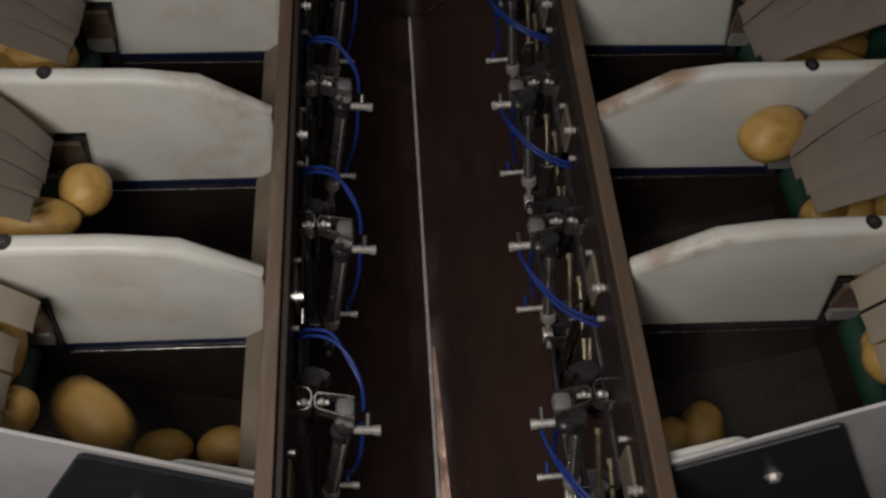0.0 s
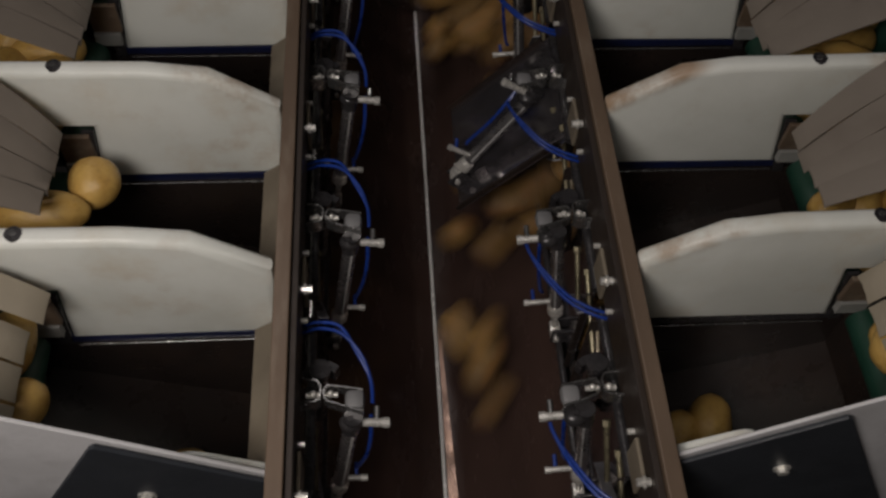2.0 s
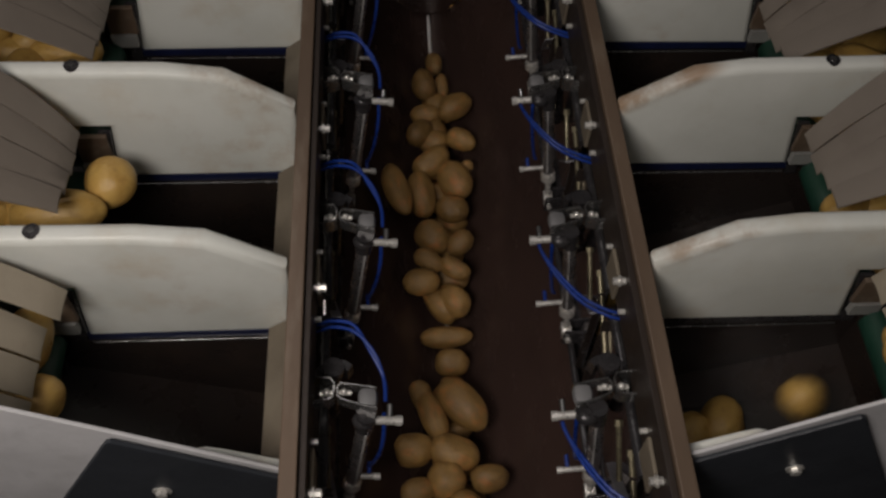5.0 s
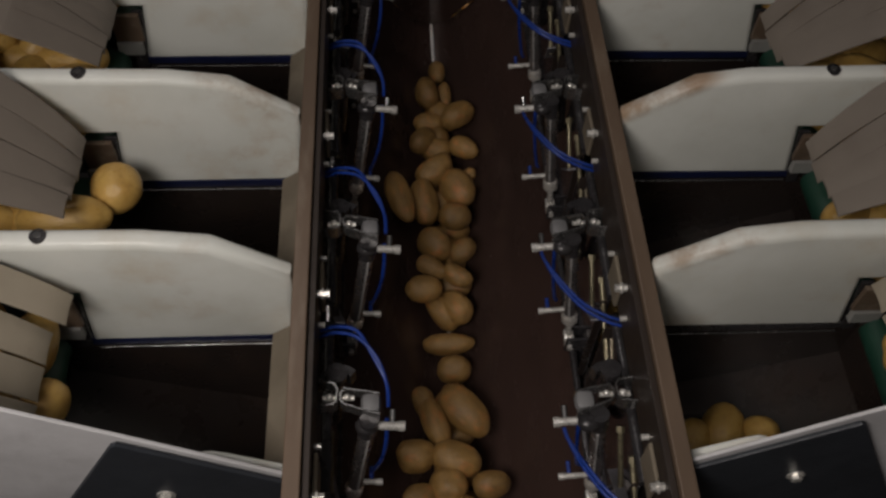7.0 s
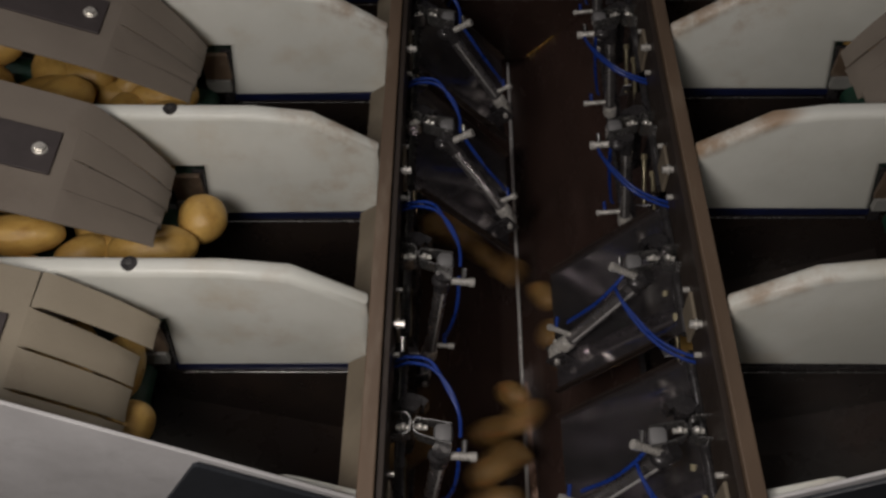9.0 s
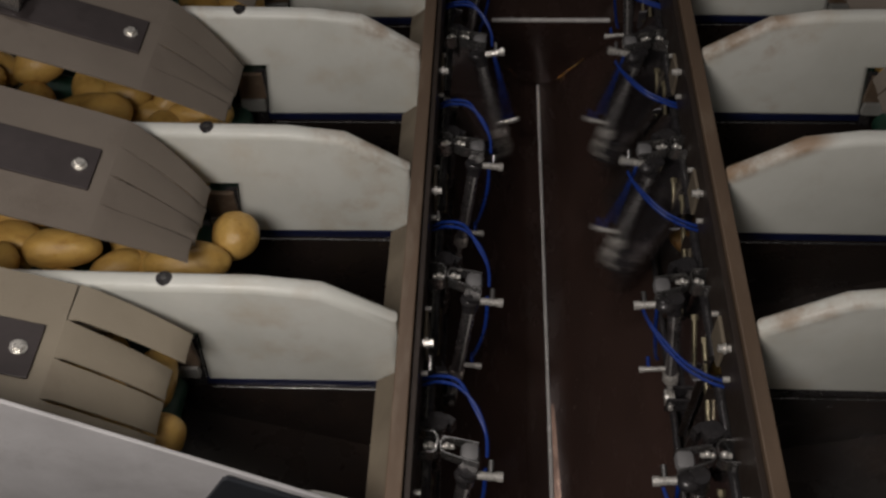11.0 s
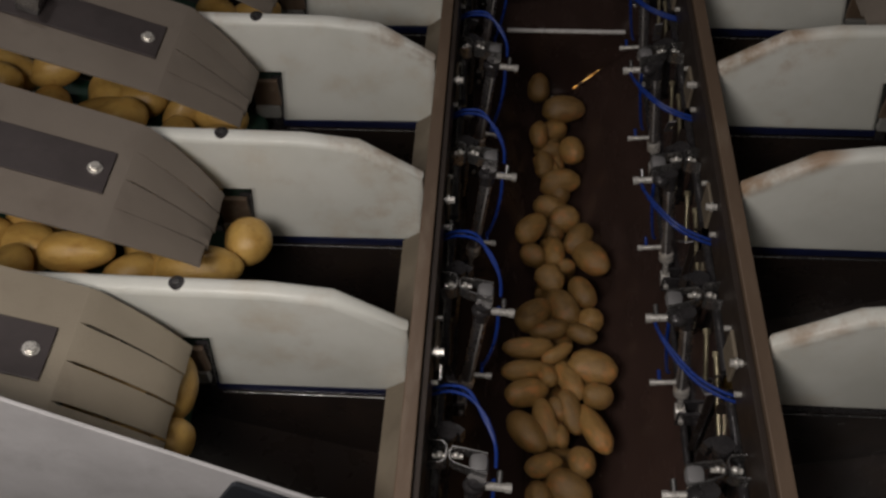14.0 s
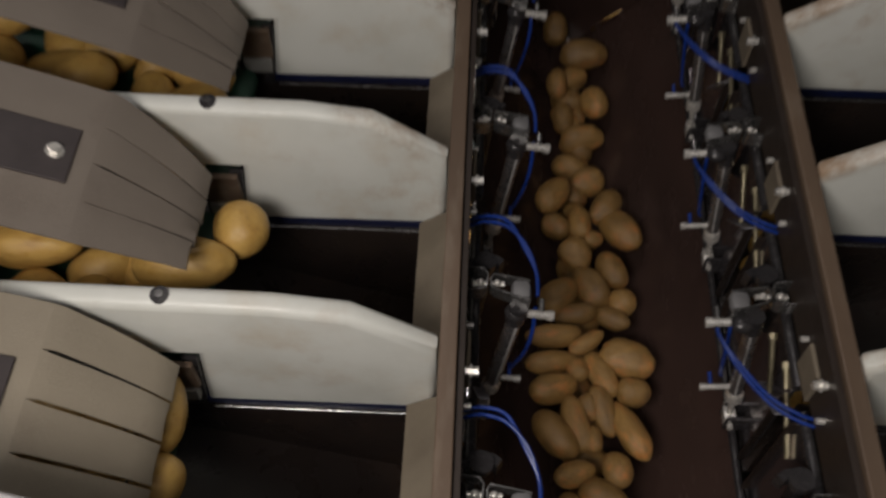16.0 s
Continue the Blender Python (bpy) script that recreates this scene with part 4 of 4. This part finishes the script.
def fall_and_go(k, spot, start, drop, flap_open, side):
    """Rows of one potato: in the hopper, down into the trough, down onto a conveyor and away."""
    x, y, z, ln, wd, turn = spot
    r = random.Random(k * 13 + 7)
    roll = (k * 77) % 360
    rest = pose(x, y, z, roll, r.uniform(-14, 14), turn)
    h0 = pose(*start, roll + 60, 10, turn + 50)
    mid = pose(start[0] * 0.45 + x * 0.55, start[1] * 0.4 + y * 0.6, max(start[2] - 0.03, z + 0.06), roll + 25, 30, turn + 30)
    d = drop + r.uniform(-0.06, 0.08)
    g = 1.0 if flap_open else 1.35
    rows = [(0.0, h0), (d, h0), (d + 0.12 * g, mid), (d + 0.25 * g, pose(x, y, z + 0.012, roll + 6, 12, turn + 8)), (d + 0.36 * g, rest)]
    if flap_open:
        f = flap_open + r.uniform(0, 0.05) + (0.20 * max(0.0, y) if side < 0 else 0.0)
        bx, by, bz = side * (0.115 + r.uniform(0, 0.085)), y + (0.06 if side < 0 else -0.05), 0.615 + wd / 200
        rows += [(f, rest), (f + 0.13, pose(x + side * 0.02, y, z - 0.05, roll + 20, 5, turn)), (f + 0.27, pose(side * 0.115, y - 0.02, 0.88, roll + 60, 10, turn + 20)),
                 (f + 0.38, pose(bx, by, bz + 0.01, roll + 80, 5, turn + 35)), (f + 0.50, pose(bx, by - 0.02, bz, roll + 85, 0, turn + 40)),
                 (f + 1.1, pose(bx, by - 0.05, bz, roll + 85, 0, turn + 40)), (16.0, pose(bx, by - 0.05, bz, roll + 85, 0, turn + 40))]
    else:
        rows.append((16.0, rest))
    return rows


def motions():
    for s in (-1, 1):
        ang = door_angles(s)
        for y in BAYS:
            key = (s, round(y, 2))
            times = OPENINGS.get(key, [])
            th, (cy, piston) = doors[key], cylinders[key]
            base = th.matrix_basis.copy()
            swing(th, base, times, s * DOOR_OPEN)
            pivot = pose(s * PIVOT_X[s], y + 0.097, PIVOT_Z)
            rows, prow = [], []

            def at(t, u):
                a = ang[0][0] + (ang[1][0] - ang[0][0]) * u
                reach = ang[0][1] + (ang[1][1] - ang[0][1]) * u
                rows.append((t, pivot @ pose(0, 0, 0, -4.2, s * a, 0)))
                prow.append((t, pose(0, 0, -(reach - 0.072))))

            at(0.0, 0)
            for a, b, c, d in times:
                for t, u in ((a, 0), ((a + b) / 2, 0.5), (b, 1), (c, 1), ((c + d) / 2, 0.5), (d, 0)):
                    at(t, u)
            at(16.0, 0)
            walk(cy, rows)
            walk(piston, prow)
    for s, times in ((-1, [(2.74, 3.05, 3.55, 3.78), (9.9, 10.2, 10.6, 10.85)]), (1, [(7.43, 7.71, 8.15, 8.38)])):
        th = trough_flaps[s]
        swing(th, th.matrix_basis.copy(), times, s * -52.0)
    # rubber flaps pushed up by passing potatoes
    for key, t0, rise, lift in (((-1, -0.3), 11.60, 7.5, 42), ((-1, 0.3), 11.64, 3.0, 36), ((1, 0.3), 11.75, 4.0, 28)):
        sp, holder = flaps[key], holders[key]
        base = sp.matrix_basis.copy()
        pin = Vector((key[0] * 1.28, 0, 1.968))
        rows, hrows = [], []
        for t, u in ((0.0, 0), (t0, 0), (t0 + 0.12, 0.6), (t0 + 0.22, 1), (t0 + 0.42, 1), (t0 + 0.55, 0.6), (t0 + 0.68, 0), (16.0, 0)):
            m = Matrix.Translation(pin) @ pose(0, 0, 0, 0, key[0] * rise * u, 0) @ Matrix.Translation(-pin)
            hrows.append((t, m))
            rows.append((t, m @ base @ pose(0, 0, 0, 0, key[0] * lift * u, 0)))
        walk(sp, rows)
        walk(holder, hrows)
    # the upper strip stands open until the belt runs; then a potato comes to rest against the strips
    for strip_ob in lifted:
        up, flat = pose(0, 0, 0, 0, -11, 0) @ pose(0, 0, 0, 0, 0, -2), pose(0, 0, 0)
        walk(strip_ob, [(0.0, up), (11.6, up), (11.75, flat), (16.0, flat)])
    walk(peeping, [(0.0, pose(-0.612, -0.095, 1.550, 0, 0, 85)), (11.95, pose(-0.612, -0.095, 1.550, 0, 0, 85)), (12.15, pose(-0.594, -0.103, 1.556, 40, 0, 85)), (16.0, pose(-0.594, -0.103, 1.556, 40, 0, 85))])
    # heaps
    k = 0
    rn = random.Random(3)
    plans = ((HEAP_A, "first", (((1, 0.3), 0.5), ((1, 0.9), 9)), 1.85, 2.67, -1),
             (HEAP_B, "second", (((-1, -0.3), 0.1), ((1, 0.0), 9)), 4.45, 7.33, 1),
             (HEAP_C, "third", (((-1, -0.3), 0.12), ((1, 0.0), 0.3), ((-1, 0.3), 9)), 8.84, 9.9, -1),
             (HEAP_D, "fourth", (((-1, -0.3), 0.3), ((1, 0.3), 0.6), ((-1, 0.6), 9)), 11.24, None, 1))
    for heap, word, sources, drop, flap, side in plans:
        for spot in heap:
            (ss, sy) = next(key for key, far in sources if spot[1] < far)
            start = (ss * rn.uniform(0.27, 0.40), sy + (rn.uniform(0.03, 0.11) if sy < -0.1 else rn.uniform(0.06, 0.2)), rn.uniform(1.225, 1.27))
            near = heap is HEAP_C and heap.index(spot) < 4
            if near:
                start = NEAR_STARTS[heap.index(spot)]
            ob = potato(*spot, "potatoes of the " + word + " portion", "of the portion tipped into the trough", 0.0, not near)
            walk(ob, fall_and_go(k, spot, start, drop + (0.14 if flap is None else 0.03) * max(0, spot[1] - 0.1), flap, side))
            k += 1
    # one more potato reaches the nearest hopper and leaves with its portion
    extra = potato(0.470, -0.160, 1.314, 8.6, 6.6, 20, "potatoes in the hoppers", "lying in the dark hopper")
    walk(extra, [(0.0, pose(0.66, -0.16, 1.525, 0, 0, 20)), (4.7, pose(0.66, -0.16, 1.525, 0, 0, 20)), (4.9, pose(0.56, -0.15, 1.50, 0, 40, 20)), (5.1, pose(0.48, -0.158, 1.33, 0, 70, 20)),
                 (5.3, pose(0.470, -0.160, 1.314, 0, 80, 20)), (8.85, pose(0.470, -0.160, 1.314, 0, 80, 20)), (9.05, pose(0.34, -0.20, 1.24, 0, 20, 30)), (16.0, pose(0.34, -0.20, 1.24, 0, 20, 30))])
    # single potatoes tumbling off the feed belts
    g = "potatoes on the feed belts"
    one_p = potato(0.530, 0.226, 1.60, 11.5, 8.6, 25, g, "hanging at the end of a feed belt")
    walk(one_p, [(0.0, pose(0.530, 0.226, 1.60, 0, 0, 25)), (0.62, pose(0.530, 0.226, 1.60, 0, 0, 25)), (0.74, pose(0.47, 0.20, 1.53, 0, 40, 40)),
                 (0.86, pose(0.40, 0.19, 1.34, 0, 90, 60)), (0.95, pose(0.36, 0.10, 1.245, 0, 120, 60)), (16.0, pose(0.36, 0.10, 1.245, 0, 120, 60))])
    one_p = potato(-0.50, -0.16, 1.47, 12.0, 8.6, -45, g, "dropping off a feed belt")
    walk(one_p, [(0.0, pose(-0.50, -0.16, 1.47, 0, 0, -45)), (0.1, pose(-0.46, -0.17, 1.36, 0, -30, -60)), (0.2, pose(-0.42, -0.18, 1.27, 0, -60, -70)), (16.0, pose(-0.42, -0.18, 1.25, 0, -70, -70))])
    for x0, ln in ((-0.440, 9.0), (-0.347, 8.4)):
        low = potato(x0, -0.140, 1.30, ln, 6.4, 10, g, "sliding down the dark hopper")
        walk(low, [(0.0, pose(x0, -0.140, 1.30, 0, 0, 10)), (0.12, pose(x0 + 0.02, -0.165, 1.285, 0, 25, 14)), (0.30, pose(x0 + 0.06, -0.225, 1.225, 0, 60, 20)), (16.0, pose(x0 + 0.06, -0.225, 1.225, 0, 60, 20))])
    for (s, y), t0, n in (((-1, -0.3), 11.64, 17), ((-1, 0.3), 11.66, 15), ((1, 0.3), 11.75, 8)):
        for j in range(n):
            px, py = s * (0.64 + 0.020 * j), y + 0.05 + 0.065 * (j % 4)
            ob = potato(px, py, 1.535, rn.uniform(8, 10), rn.uniform(6, 7), rn.uniform(0, 180), g, "rolling off the feed belt into the hopper")
            b = t0 + 0.021 * j
            tr = rn.uniform(0, 90)
            ex, pz = s * rn.uniform(0.28, 0.42), min(py, y + 0.085)
            hop = 0.02 * (j % 3)
            end = pose(ex, pz, 1.24 + 0.01 * (j % 4), 0, s * -150, tr)
            walk(ob, [(0.0, pose(px, py, 1.532, 0, 0, tr)), (b, pose(px, py, 1.532, 0, 0, tr)), (b + 0.12, pose(s * 0.585, py, 1.562 + hop, 0, s * -40, tr)),
                      (b + 0.22, pose(s * 0.515, py, 1.525 + hop, 0, s * -75, tr)), (b + 0.32, pose(s * 0.455, py, 1.44 + hop * 0.5, 0, s * -105, tr)),
                      (b + 0.42, pose(ex + s * 0.02, (py + pz) / 2, 1.31, 0, s * -130, tr)), (b + 0.50, end), (16.0, end)])


for heap, spans in ((HEAP_A, ((0.58, 1.03),)), (HEAP_B, ((-0.34, 0.06), (0.20, 0.80))), (HEAP_D, ((-0.36, 0.98),))):
    for lo, hi in spans:
        n = int((hi - lo) / 0.062)
        for k in range(n):
            heap.append((rnd.uniform(-0.02, 0.02), lo + (hi - lo) * (k + 0.5) / n, 1.072, rnd.uniform(7.5, 9.5), 5.6, rnd.uniform(0, 180)))
HEAP_C = []
for k in range(26):
    u = k / 26
    HEAP_C.append((rnd.uniform(-0.045, 0.06), -0.32 + 0.85 * u + rnd.uniform(-0.02, 0.02), 1.10 + rnd.uniform(0, 0.04), rnd.uniform(7, 9.5), rnd.uniform(4.6, 6), rnd.uniform(0, 180)))
HEAP_C[0] = (*HEAP_C[0][:3], 11.0, 7.8, HEAP_C[0][5])
HEAP_C[1] = (*HEAP_C[1][:3], 9.5, 6.8, HEAP_C[1][5])

motions()
